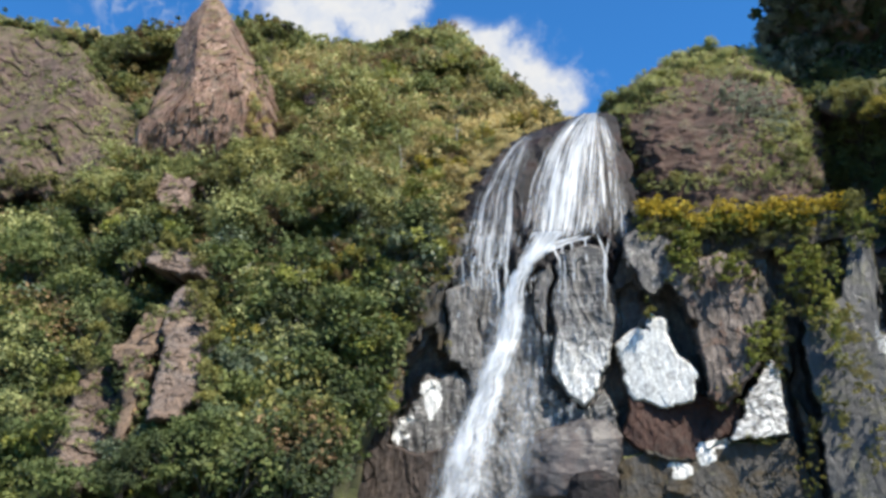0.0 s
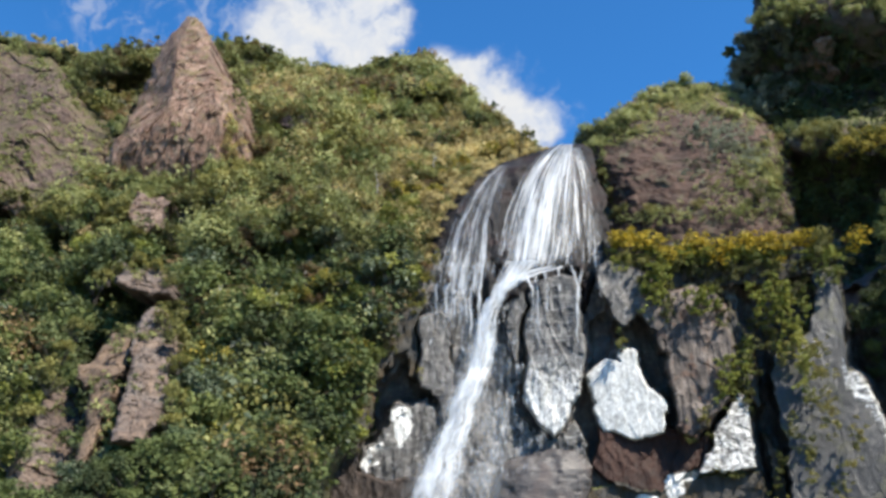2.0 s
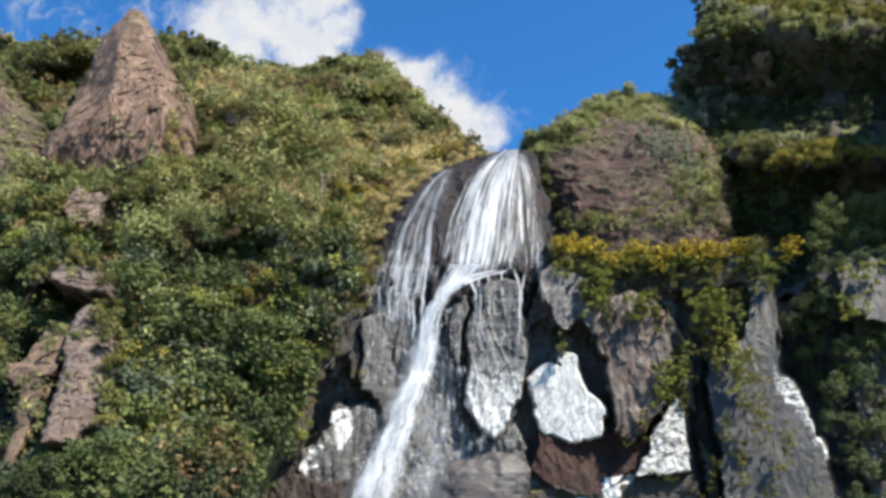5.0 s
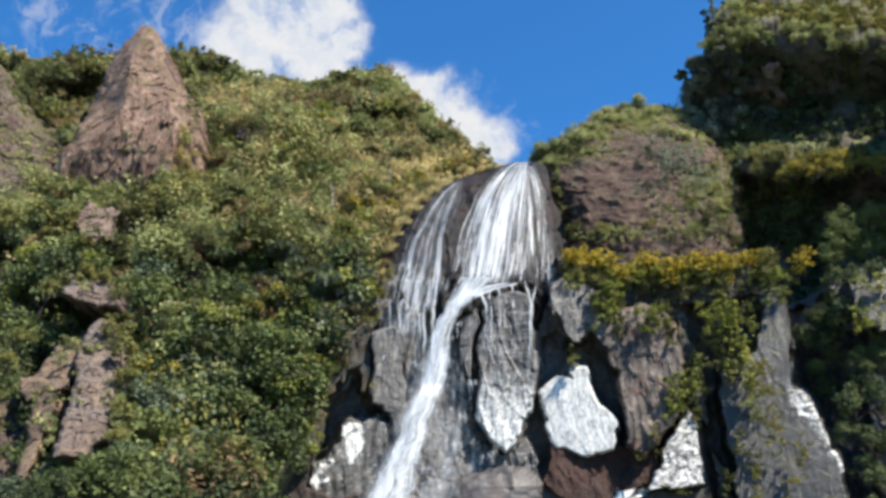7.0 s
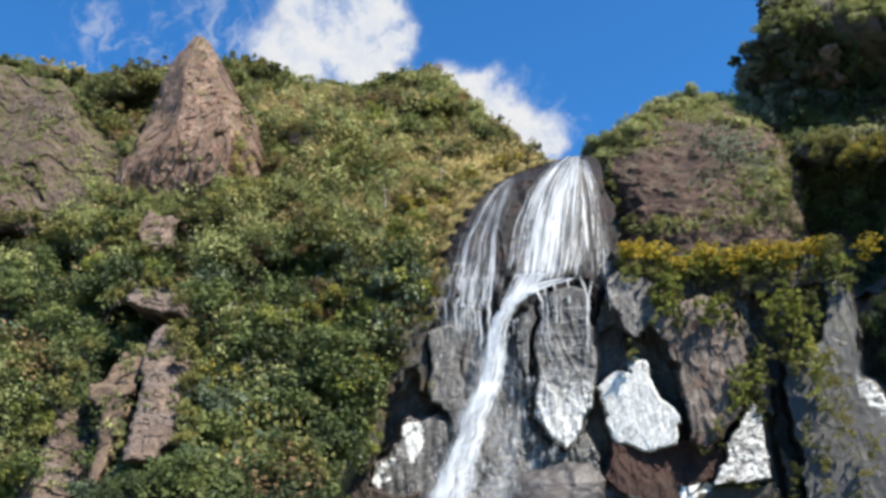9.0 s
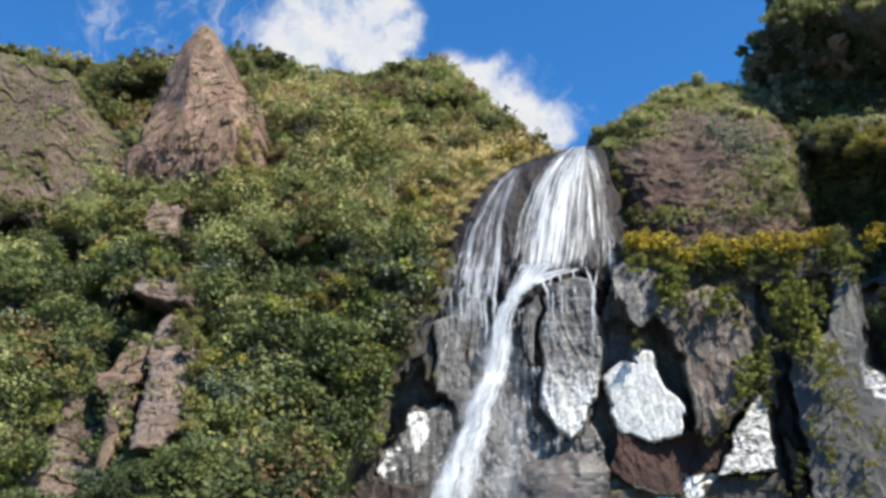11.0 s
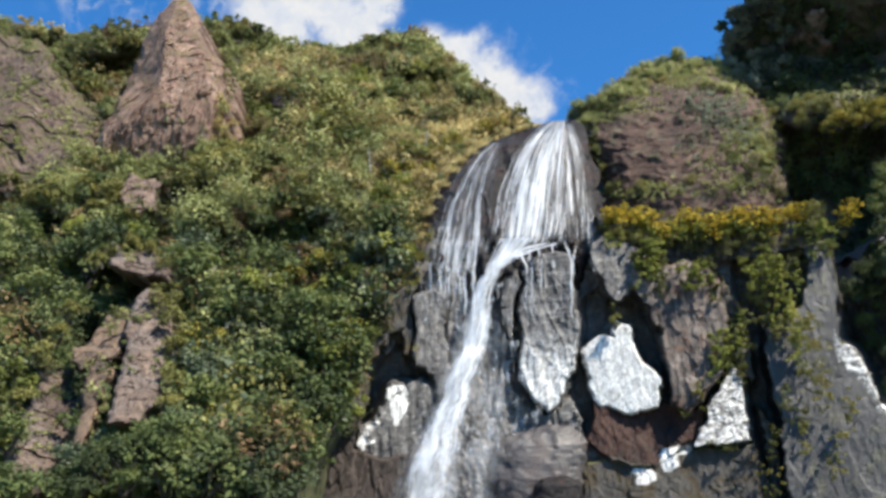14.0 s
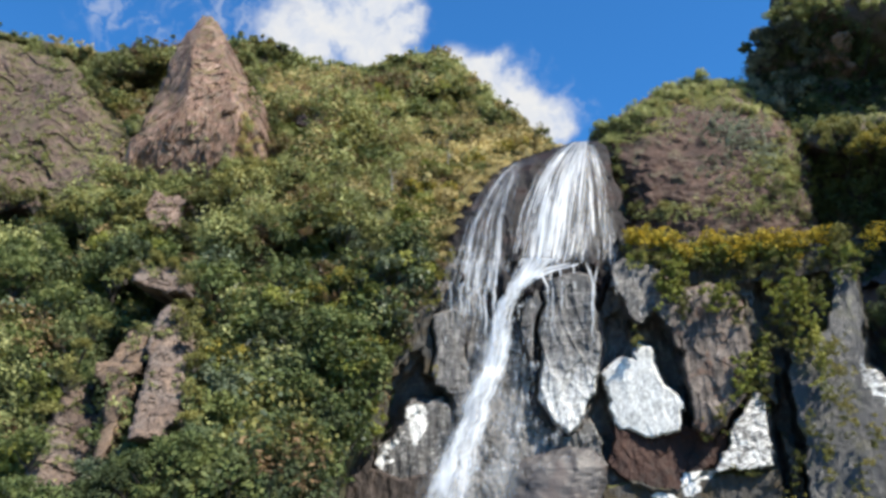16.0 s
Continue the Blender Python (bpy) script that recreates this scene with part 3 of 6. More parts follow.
# outlines of the bare rocks of the mountainside, as directions (a, b)
SPIRE_EDGE = [(238, 58), (250, 47), (266, 43), (276, 52), (284, 80), (292, 104), (302, 132), (318, 150), (336, 172), (352, 200), (348, 240), (356, 300), (338, 342), (290, 352), (235, 340), (170, 350), (112, 344), (88, 330),
              (108, 268), (138, 226), (158, 186), (178, 150), (198, 112), (212, 90), (224, 72)]
CRAG_EDGE = [(-260, 60), (-130, 74), (-60, 96), (-8, 112), (18, 134), (44, 168), (62, 200), (92, 226), (112, 262), (88, 316), (58, 350), (24, 384), (-40, 398), (-150, 396), (-260, 380)]
SCAR_EDGE = [(150, 362), (190, 352), (224, 372), (214, 412), (190, 426), (160, 424), (136, 402)]
FACE_EDGE = [(156, 580), (174, 566), (196, 572), (214, 620), (212, 690), (198, 752), (150, 812), (92, 812), (106, 762), (120, 715), (128, 690), (130, 640)]
CLEFT_EDGE = [(104, 690), (146, 640), (140, 690), (124, 720), (110, 760), (92, 812), (74, 850), (56, 850), (84, 770)]
RIB_EDGE = [(58, 706), (78, 692), (100, 698), (92, 726), (74, 775), (60, 815), (44, 858), (16, 868), (34, 806), (50, 752)]
SHELF_EDGE = [(40, 672), (66, 650), (98, 618), (138, 598), (150, 612), (132, 640), (126, 676), (108, 698), (74, 694), (50, 712), (34, 700)]
SHOULDER_EDGE = [(30, 700), (52, 712), (48, 750), (30, 806), (10, 872), (-20, 940), (-110, 940), (-100, 860), (-60, 780), (-20, 720)]
KNOB_EDGE = [(108, 506), (130, 488), (162, 492), (196, 506), (224, 536), (222, 556), (190, 548), (158, 548), (126, 536), (106, 524)]


# shaded pockets in the slope under overhanging growth: metres deep, outline
POCKETS = [
    (3.8, [(345, 522), (362, 470), (420, 452), (484, 436), (494, 488), (446, 530), (392, 552)]),
    (5.0, [(36, 604), (66, 548), (108, 520), (168, 556), (156, 586), (116, 600), (70, 628)]),
    (4.5, [(566, 258), (590, 232), (642, 226), (650, 248), (612, 264)]),
    (4.5, [(216, 876), (250, 832), (330, 798), (342, 816), (284, 880), (240, 900)]),
    (4.5, [(-60, 490), (-20, 436), (30, 430), (64, 460), (20, 500)]),
    (1.5, [(500, 580), (556, 560), (578, 600), (540, 640), (452, 624), (450, 592)]),
    (3.0, [(344, 404), (350, 352), (404, 330), (440, 352), (420, 410)]),
    (3.0, [(276, 622), (330, 606), (336, 640), (284, 652)]),
    (4.0, [(560, 690), (590, 630), (600, 650), (575, 720), (545, 760), (535, 740)]),
    (4.0, [(-60, 548), (30, 520), (62, 545), (0, 580)]),
    (4.0, [(60, 422), (140, 408), (152, 440), (70, 458)]),
    (3.0, [(180, 470), (250, 450), (262, 476), (200, 492)]),
    (3.5, [(380, 730), (440, 716), (452, 740), (400, 762), (360, 752)]),
]


def bare(a, b):
    """1 where the rocks of the mountainside stand, 0 beyond them."""
    a, b = np.broadcast_arrays(np.asarray(a, float), np.asarray(b, float))
    best = np.full(a.shape, -99.0)
    for edge in (SPIRE_EDGE, CRAG_EDGE, SCAR_EDGE, FACE_EDGE, RIB_EDGE, SHELF_EDGE, SHOULDER_EDGE, KNOB_EDGE, CLEFT_EDGE):
        best = np.maximum(best, within(edge, a, b))
    return np.clip((best + 6) / 22, 0, 1)


def slope_ahead(a, b):
    """The plain slope: steep, falling back behind the waterfall's cliff."""
    w = ways(a, b)
    slope, foot, turn = 1.5, 43.5, 0.08
    y = (EYE.z + slope * foot) / np.maximum(slope * (1 - turn * w[..., 0]) - w[..., 2], 0.2)
    return y + 0.10 * np.clip(a - curve_at(SCRUB_RIGHT, b) - 5, 0, 140) * np.clip((b - 280) / 60, 0, 1)


def pockets(a, b):
    """How far the slope falls back in its shaded pockets."""
    a, b = np.broadcast_arrays(np.asarray(a, float), np.asarray(b, float))
    out = np.zeros(a.shape)
    for deep, edge in POCKETS:
        out = np.maximum(out, deep * np.clip((within(edge, a, b) + 4) / 12, 0, 1))
    return out


def on_slope(levels):
    """Levels whose last number counts from the plain slope instead of from the eye."""
    return [(b, left, crest, right, float(slope_ahead(np.array(float(crest)), np.array(float(b)))) + off) for b, left, crest, right, off in levels]


def hill_ahead(a, b):
    """Metres ahead to the slope of the left mountainside, in the direction (a, b)."""
    y = slope_ahead(a, b)
    p = spot(a, b, y)
    return y + 2.9 * fractal(p / 7.5, 4, 11) * np.clip(y / 60, 0.6, 1.6) + 1.7 * fractal(p / 3.4, 2, 13) + 2.0 * fractal(p / 24, 2, 17) + 5.0 * bare(a, b) + pockets(a, b)


def build_mountainside():
    rows, back, cols = 190, 26, 420
    a = np.linspace(-1300, 1650, cols)
    top = curve_at(SKYLINE, a)
    s = np.linspace(0, 1, rows)[:, None]
    b = 1330 + (top[None] - 1330) * s
    aa = np.repeat(a[None], rows, 0)
    p = spot(aa, b, hill_ahead(aa, b))
    crest = p[-1]
    k = np.linspace(0, 1, back + 1)[1:, None]
    drop = crest[None] + np.stack([np.zeros((back, cols)), np.repeat(70 * k, cols, 1), -(crest[:, 2][None] + 3) * k ** 1.5 * np.ones((1, cols))], -1)
    drop[..., 2] += 1.2 * fractal(drop / 10, 3, 5) * np.minimum(1, k * 8)
    p = np.concatenate([p, drop])
    return tagged(link_mesh("mountainside", p, grid_faces(len(p), cols), SOIL), "steep overgrown soil slope of the mountainside", "mountainside", kind="structure")


build_mountainside()


def build_ground():
    r = np.concatenate([[0.0], np.geomspace(2, 4500, 70)])
    th = np.linspace(0, 2 * np.pi, 120, endpoint=False)
    x, y = r[:, None] * np.sin(th), r[:, None] * np.cos(th)
    z = 0.25 * fractal(np.stack([x / 3, y / 3, 0 * x], -1), 3, 21) * np.clip(r[:, None] / 3, 0, 1) - 0.3
    return tagged(link_mesh("ground", np.stack([x, y, z], -1), grid_faces(len(r), len(th), True), GROUND), "stony valley floor with patches of grass", "ground", kind="structure")


build_ground()


# ---- the waterfall's wall: a dark recessed face, and the rocks that stand out of it ----
WALL_TOP = [(300, 1000), (440, 880), (520, 740), (580, 640), (640, 560), (690, 470), (960, 470), (985, 455), (1100, 462), (1240, 462), (1385, 480), (1402, 600), (1420, 610), (1440, 540), (1490, 488), (1540, 470), (1600, 465), (1700, 460)]
ROCKS = []


def wall_rock(name, label, material, ahead, lean_a, lean_b, soft, outline, category="rock"):
    """A rock of the wall: metres ahead, its lean along a and b (metres in a hundred), the rounding of its edges."""
    ROCKS.append((name, label, material, ahead, lean_a, lean_b, soft, outline, category))


wall_rock("cliff_panel", "wet grey basalt face behind the chute", GREY_ROCK, 52.2, 0.1, -0.25, 14,
          [(672, 560), (720, 540), (845, 540), (846, 600), (830, 680), (812, 705), (806, 800), (790, 1000), (640, 1000), (690, 800), (716, 720), (722, 640)])
wall_rock("rock_buttress", "grey basalt buttress with a pale pointed foot", BUTTRESS_ROCK, 51.0, -0.2, -0.15, 16,
          [(852, 548), (862, 526), (932, 518), (946, 556), (951, 640), (949, 694), (938, 732), (920, 758), (896, 800), (880, 782), (850, 748), (838, 700), (846, 655), (854, 600)])
wall_rock("whitish_rock", "pale splashed grey slab below the pointed buttress", SPLASH_ROCK, 51.7, -0.1, -0.3, 10,
          [(812, 700), (828, 700), (834, 748), (862, 790), (892, 808), (928, 770), (946, 800), (958, 850), (796, 860), (806, 780)])
wall_rock("rock_pillar", "grey basalt pillar beside the falling water", GREY_ROCK, 51.3, 0.5, -0.1, 10,
          [(664, 592), (690, 572), (712, 590), (718, 660), (714, 720), (698, 778), (690, 742), (668, 716), (654, 700), (654, 640)])
wall_rock("wet_rock", "low dark wet rock splashed with white", SPLASH_ROCK, 51.3, 0.0, -0.3, 12,
          [(606, 744), (622, 732), (648, 742), (668, 726), (690, 770), (694, 880), (640, 900), (600, 884), (560, 880), (546, 856), (560, 812), (580, 804), (596, 776)])
wall_rock("white_patch", "white patch on the low wet rock", PALE_ROCK, None, 0, 0, 5, [(606, 746), (622, 738), (640, 744), (638, 790), (628, 812), (616, 824), (606, 800)])
wall_rock("white_patch", "ragged white patch beside the dark recess", PALE_ROCK, None, 0, 0, 5, [(554, 850), (566, 812), (590, 800), (602, 790), (606, 806), (588, 822), (574, 845), (568, 866), (554, 866)])
wall_rock("mossy_rock", "mossy brown rock lip round a dark recess", MOSSY_ROCK, 51.5, 0.2, -0.2, 9,
          [(598, 600), (640, 568), (670, 572), (660, 604), (650, 640), (654, 706), (638, 690), (634, 646), (600, 676), (574, 706), (558, 800), (534, 802), (560, 690)])
wall_rock("mossy_rock", "brown broken rock at the foot of the scrub", BROKEN_ROCK, 50.3, -0.3, -0.3, 14,
          [(500, 786), (552, 800), (545, 862), (600, 882), (694, 850), (690, 920), (640, 1200), (300, 1200), (400, 960), (455, 860)])
wall_rock("grey_rock", "grey overhanging basalt block above the white rock", GREY_ROCK, 51.0, 0.0, -0.5, 12,
          [(972, 505), (1000, 488), (1060, 518), (1100, 560), (1096, 610), (1086, 648), (1064, 616), (1040, 590), (1022, 614), (1000, 602), (984, 572), (968, 540)])
wall_rock("wall_knob", "rounded grey rock under the lip of the ledge", GREY_ROCK, 51.3, 0.2, -0.1, 10,
          [(816, 562), (838, 540), (850, 546), (846, 590), (836, 640), (826, 672), (812, 640)])
wall_rock("brown_rock", "brown rock neck between the grey block and the boss", BROWN_ROCK, 51.1, 0.0, -0.3, 10,
          [(1050, 520), (1100, 540), (1112, 600), (1104, 655), (1086, 648), (1066, 606), (1048, 560)])
wall_rock("rust_rock", "rust-brown rock shelf under the white rock", RUST_ROCK, 51.2, 0.0, -0.7, 10,
          [(978, 780), (1030, 795), (1080, 786), (1096, 776), (1140, 800), (1168, 800), (1152, 840), (1112, 886), (1060, 904), (1000, 890), (962, 850)])
wall_rock("white_rock", "large bright white rock face set in a recess", PALE_ROCK, 51.1, -0.6, -0.25, 12,
          [(956, 690), (984, 668), (1004, 672), (1012, 638), (1030, 650), (1050, 690), (1066, 720), (1090, 748), (1084, 792), (1060, 800), (1030, 810), (990, 796), (964, 760)])
wall_rock("brown_rock", "brown streaked basalt boss overhanging to one side", BROWN_ROCK, 50.3, -0.4, -0.3, 22,
          [(1096, 545), (1130, 538), (1172, 545), (1202, 580), (1210, 660), (1208, 705), (1190, 748), (1166, 792), (1142, 802), (1118, 792), (1106, 740), (1096, 690), (1086, 640)])
wall_rock("whitish_rock", "triangular white-streaked rock between dark clefts", STREAKED_ROCK, 50.6, 0.0, -0.5, 10,
          [(1206, 733), (1222, 735), (1240, 780), (1248, 862), (1136, 868), (1162, 818), (1188, 772)])
wall_rock("wet_rock", "dark wet rocks at the cliff's foot", MOSSY_ROCK, 50.6, 0.0, -0.4, 16,
          [(960, 890), (1000, 880), (1060, 900), (1120, 885), (1150, 868), (1250, 870), (1276, 930), (1320, 1200), (880, 1200), (940, 960)])
# White water on these rocks, built as pale rock patches.
wall_rock("white_patch", "small white water streak built as a patch on the dark rocks", PALE_ROCK, None, 0, 0, 5, [(1092, 876), (1124, 866), (1140, 872), (1118, 896), (1104, 918), (1090, 905)])
wall_rock("white_patch", "small white water streak built as a patch on the dark rocks", PALE_ROCK, None, 0, 0, 5, [(1040, 905), (1075, 912), (1080, 925), (1050, 930)])
wall_rock("slab_wall", "tall grey basalt slab patched with moss", SLAB_ROCK, 49.8, -0.5, -0.35, 14,
          [(1272, 660), (1330, 620), (1344, 520), (1386, 508), (1394, 600), (1402, 680), (1442, 720), (1472, 790), (1504, 870), (1570, 1200), (1320, 1200), (1306, 880), (1298, 790), (1272, 720)])
# The glint on the wet edge is painted on as white colour.
wall_rock("white_patch", "wet glint painted as a white streak along the slab's edge", STREAKED_ROCK, None, 0, 0, 5,
          [(1392, 676), (1442, 718), (1474, 788), (1496, 840), (1480, 842), (1462, 790), (1432, 744), (1405, 720), (1386, 700)])
wall_rock("mossy_rock", "mossy strip of rock beside a dark cleft", MOSSY_ROCK, 51.3, 0.0, 0.0, 10,
          [(1198, 560), (1216, 600), (1240, 640), (1250, 700), (1252, 765), (1228, 738), (1212, 690)])
wall_rock("rock_rib", "dark mossy rib in a cleft of the cliff", MOSSY_ROCK, 51.0, 0.0, -0.3, 8,
          [(1262, 790), (1286, 830), (1302, 900), (1312, 1200), (1270, 1200), (1278, 920)])
wall_rock("rock_ledge", "overgrown rock ledge under yellow bushes", MOSSY_ROCK, 52.0, 0.0, -0.2, 14,
          [(985, 448), (1385, 452), (1395, 515), (1340, 528), (1200, 540), (1100, 542), (1060, 512), (1000, 486)])
wall_rock("grey_rock", "grey ledge of basalt among dark bushes", SLAB_ROCK, 49.4, 0.0, -0.4, 14,
          [(1500, 496), (1560, 480), (1700, 480), (1700, 600), (1560, 596), (1520, 560)])


HOLLOWS = []


def hollow(deep, soft, outline):
    """A recess in the wall: metres deep, the rounding of its rim."""
    HOLLOWS.append((deep, soft, outline))


hollow(2.0, 10, [(600, 688), (638, 652), (656, 704), (690, 745), (694, 800), (682, 742), (640, 734), (604, 748), (582, 800), (566, 836), (552, 830), (566, 740)])
hollow(1.2, 4, [(848, 580), (862, 590), (856, 650), (842, 690), (852, 738), (878, 772), (906, 800), (884, 804), (846, 766), (832, 705), (842, 640)])
hollow(1.5, 8, [(955, 600), (985, 585), (1004, 606), (1006, 640), (985, 670), (958, 690), (962, 750), (988, 800), (976, 850), (952, 870), (940, 800), (920, 772), (942, 720), (956, 680)])
hollow(1.5, 8, [(1000, 606), (1030, 588), (1048, 600), (1086, 650), (1096, 700), (1116, 780), (1110, 812), (1088, 792), (1090, 748), (1050, 690), (1030, 650), (1008, 642)])
hollow(2.4, 10, [(1212, 530), (1255, 545), (1268, 640), (1274, 720), (1298, 790), (1306, 880), (1312, 1040), (1270, 1040), (1252, 860), (1246, 700), (1224, 640)])
hollow(5.0, 12, [(1392, 500), (1430, 470), (1540, 600), (1540, 700), (1560, 860), (1600, 1040), (1560, 1040), (1506, 870), (1446, 720), (1404, 680)])
hollow(1.0, 5, [(1164, 800), (1206, 738), (1192, 772), (1160, 820), (1118, 884), (1108, 878), (1140, 826)])


def back_ahead(a, b):
    return 52.4 + (700 - b) * 0.005 + 1.6 * np.clip((640 - a) / 200, 0, 1) - 1.2 * np.clip((a - 1300) / 250, 0, 1)


def build_wall():
    cols, rows, back = 860, 430, 14
    a = np.linspace(330, 1800, cols)
    top = curve_at(WALL_TOP, a)
    s = np.concatenate([np.linspace(0, 0.2, 20, endpoint=False), np.linspace(0.2, 1, rows - 20)])[:, None]
    b = 1200 + (top[None] - 1200) * s
    aa = np.repeat(a[None], rows, 0)
    y = back_ahead(aa, b)
    p = spot(aa, b, y)
    y = y + 0.35 * fractal(p / 3.0, 4, 41) - 0.25 * relief(p, 1.6, 43, 2.0) - 0.12 * relief(p, 0.6, 44, 1.5)
    # uneven outlines
    flat = np.stack([aa / 26, b / 26, 0 * b], -1)
    wa, wb = aa + 8 * fractal(flat * 0.6, 3, 71) + 2.5 * facets(flat * 1.8, 73), b + 8 * fractal(flat * 0.6, 3, 72) + 2.5 * facets(flat * 1.8, 74)
    patchy = fractal(flat * np.array([0.9, 2.2, 1.0]), 4, 75, 0.6)
    base = y.copy()
    for deep, soft, outline in HOLLOWS:
        base = np.maximum(base, y + 0.65 * deep * np.clip(within(outline, wa, wb) / soft, 0, 1))
    y = base
    which = np.full(y.shape, -1)
    for k, (_, _, material, ahead, lean_a, lean_b, soft, outline, _) in enumerate(ROCKS):
        ca, cb = np.array(outline, float).mean(0)
        inner = within(outline, wa, wb)
        sel = inner > 0
        if ahead is None:
            which[(inner + 9 * patchy > 1.5) & (which >= 0)] = k
            continue
        a1, b1, y1 = aa[sel], b[sel], y[sel]
        rise = np.clip(inner[sel] / (0.3 * soft), 0, 1)
        front = ahead + lean_a * (a1 - ca) / 100 + lean_b * (b1 - cb) / 100
        front = front - (0.05 if material == SLAB_ROCK else 0.04 if material in (PALE_ROCK, STREAKED_ROCK) else 0.19) * relief(spot(a1, b1, front), 1.0 if material == PALE_ROCK else 1.7, 200 + 9 * k, 2.3)
        here = spot(a1, b1, front)
        rift = np.abs(fractal(here * np.array([0.45, 0.45, 0.3]), 2, 300 + 9 * k))
        front = front - (0.012 if material in (SLAB_ROCK, PALE_ROCK, STREAKED_ROCK) else 0.03) * facets(here / np.array([0.34, 0.34, 0.9]), 400 + k) + (0.0 if material in (PALE_ROCK, SLAB_ROCK, GREY_ROCK, BUTTRESS_ROCK) else 0.06) * np.clip(1 - rift / 0.03, 0, 1)
        y[sel] = np.minimum(y1, y1 + (front - y1) * (0.72 + 0.28 * (1 - (1 - rise) ** 2)))
        which[sel] = k
    p = spot(aa, b, y)
    k = np.linspace(0, 1, back + 1)[1:, None]
    shelf = p[-1][None] + np.stack([np.zeros((back, cols)), np.repeat(9 * k, cols, 1), np.repeat(0.8 * k, cols, 1)], -1)
    shelf[..., 2] += 0.5 * fractal(shelf / 2, 3, 8) * np.minimum(1, k * 4)
    p = np.concatenate([p, shelf])
    which = np.concatenate([which, np.full((back, cols), -1)])
    faces = grid_faces(len(p), cols)
    owner = which.ravel()[faces].max(1)
    flat_p = p.reshape(-1, 3)

    def shell(name, sel, material, deep):
        used, index = np.unique(faces[sel], return_inverse=True)
        ob = link_mesh(name, flat_p[used], index.reshape(-1, 4), material)
        bm = bmesh.new()
        bm.from_mesh(ob.data)
        if deep:
            made = bmesh.ops.extrude_edge_only(bm, edges=[e for e in bm.edges if e.is_boundary])
            for v in made["geom"]:
                if isinstance(v, bmesh.types.BMVert):
                    v.co.y += deep
        bm.to_mesh(ob.data)
        bm.free()
        return ob

    # connected pieces: crumbs go to the cliff, larger ones are rocks of their own
    grid = owner.reshape(len(p) - 1, cols - 1)

    def pieces_of(grid):
        mark, sizes = np.full(grid.shape, -1), []
        for start in zip(*np.nonzero(mark < 0)):
            if mark[start] >= 0:
                continue
            above = grid[max(start[0] - 1, 0), start[1]]
            mark[start], heap, count, own = len(sizes), [start], 0, grid[start]
            while heap:
                r, c = heap.pop()
                count += 1
                for q in ((r + 1, c), (r - 1, c), (r, c + 1), (r, c - 1)):
                    if 0 <= q[0] < grid.shape[0] and 0 <= q[1] < grid.shape[1] and mark[q] < 0 and grid[q] == own:
                        mark[q] = mark[start]
                        heap.append(q)
            sizes.append((count, own, above))
        return mark, sizes

    mark, sizes = pieces_of(grid)
    crumbs = np.array([n < 160 for n, _, _ in sizes])
    grid = np.where(crumbs[mark] & (grid >= 0), -1, grid)
    mark, sizes = pieces_of(grid)
    grid = np.array([above if n < 700 and own < 0 else own for n, own, above in sizes])[mark]
    mark, sizes = pieces_of(grid)
    mark = mark.ravel()
    for k, (_, own, _) in enumerate(sizes):
        if own < 0:
            tagged(shell("cliff", mark == k, CLIFF_ROCK, 0), "dark wet basalt cliff behind the waterfall", "cliff", kind="structure")
        else:
            name, label, material, *_, category = ROCKS[own]
            tagged(shell(name, mark == k, material, 0.8), label, category)


build_wall()

rock("boulder", "smooth wet grey boulder in the spray of the waterfall", BOULDER_ROCK,
     [(820, 880, 912, 935, 51.2), (840, 830, 895, 955, 50.5), (858, 802, 888, 960, 50.1), (880, 795, 880, 962, 49.9), (920, 785, 875, 955, 49.7), (970, 790, 870, 950, 49.8)],
     thick=1.7, amp=0.22, size=2.0, seed=5, square=0.8)
rock("boulder", "dark wet boulder below the spray", WET_ROCK,
     [(915, 880, 900, 925, 49.4), (935, 865, 905, 950, 49.0), (980, 860, 905, 955, 48.8), (1020, 860, 905, 955, 48.8)],
     thick=1.0, amp=0.15, size=1.4, seed=19)


# the bulging brow over which the stream comes: left and right rim, by height
BROW_LEFT = [(282, 918), (290, 903), (300, 868), (310, 834), (322, 803), (335, 778), (350, 757), (380, 730), (420, 705), (460, 690), (500, 676), (545, 664), (600, 668)]
BROW_RIGHT = [(282, 946), (290, 957), (300, 964), (330, 975), (380, 986), (430, 992), (480, 994), (545, 985), (600, 970)]


def brow_ahead(a, b, plain=False):
    left, right = curve_at(BROW_LEFT, b), curve_at(BROW_RIGHT, b)
    mid, half = (left + right) / 2, (right - left) / 2
    u = np.clip((a - mid) / half, -1.25, 1.25)
    y = np.interp(b, [270, 285, 300, 330, 380, 440, 500, 525, 545, 600], [62, 57.6, 56.2, 55.0, 53.9, 53.0, 52.1, 51.8, 52.1, 53.0])
    y = y + 1.5 * np.abs(u) ** 3 + 0.3 * np.maximum(0, np.abs(u) - 1) * 4
    p = spot(a, b, y)
    if plain:
        return y + 0.15 * fractal(p / np.array([1.6, 1.6, 4.0]), 2, 61)
    rough = 1 + 2.2 * np.clip((b - 455) / 45, 0, 1)
    return y + rough * (0.22 * fractal(p / np.array([0.9, 0.9, 2.6]), 4, 61) + 0.16 * facets(p / np.array([1.0, 1.0, 2.2]), 62))


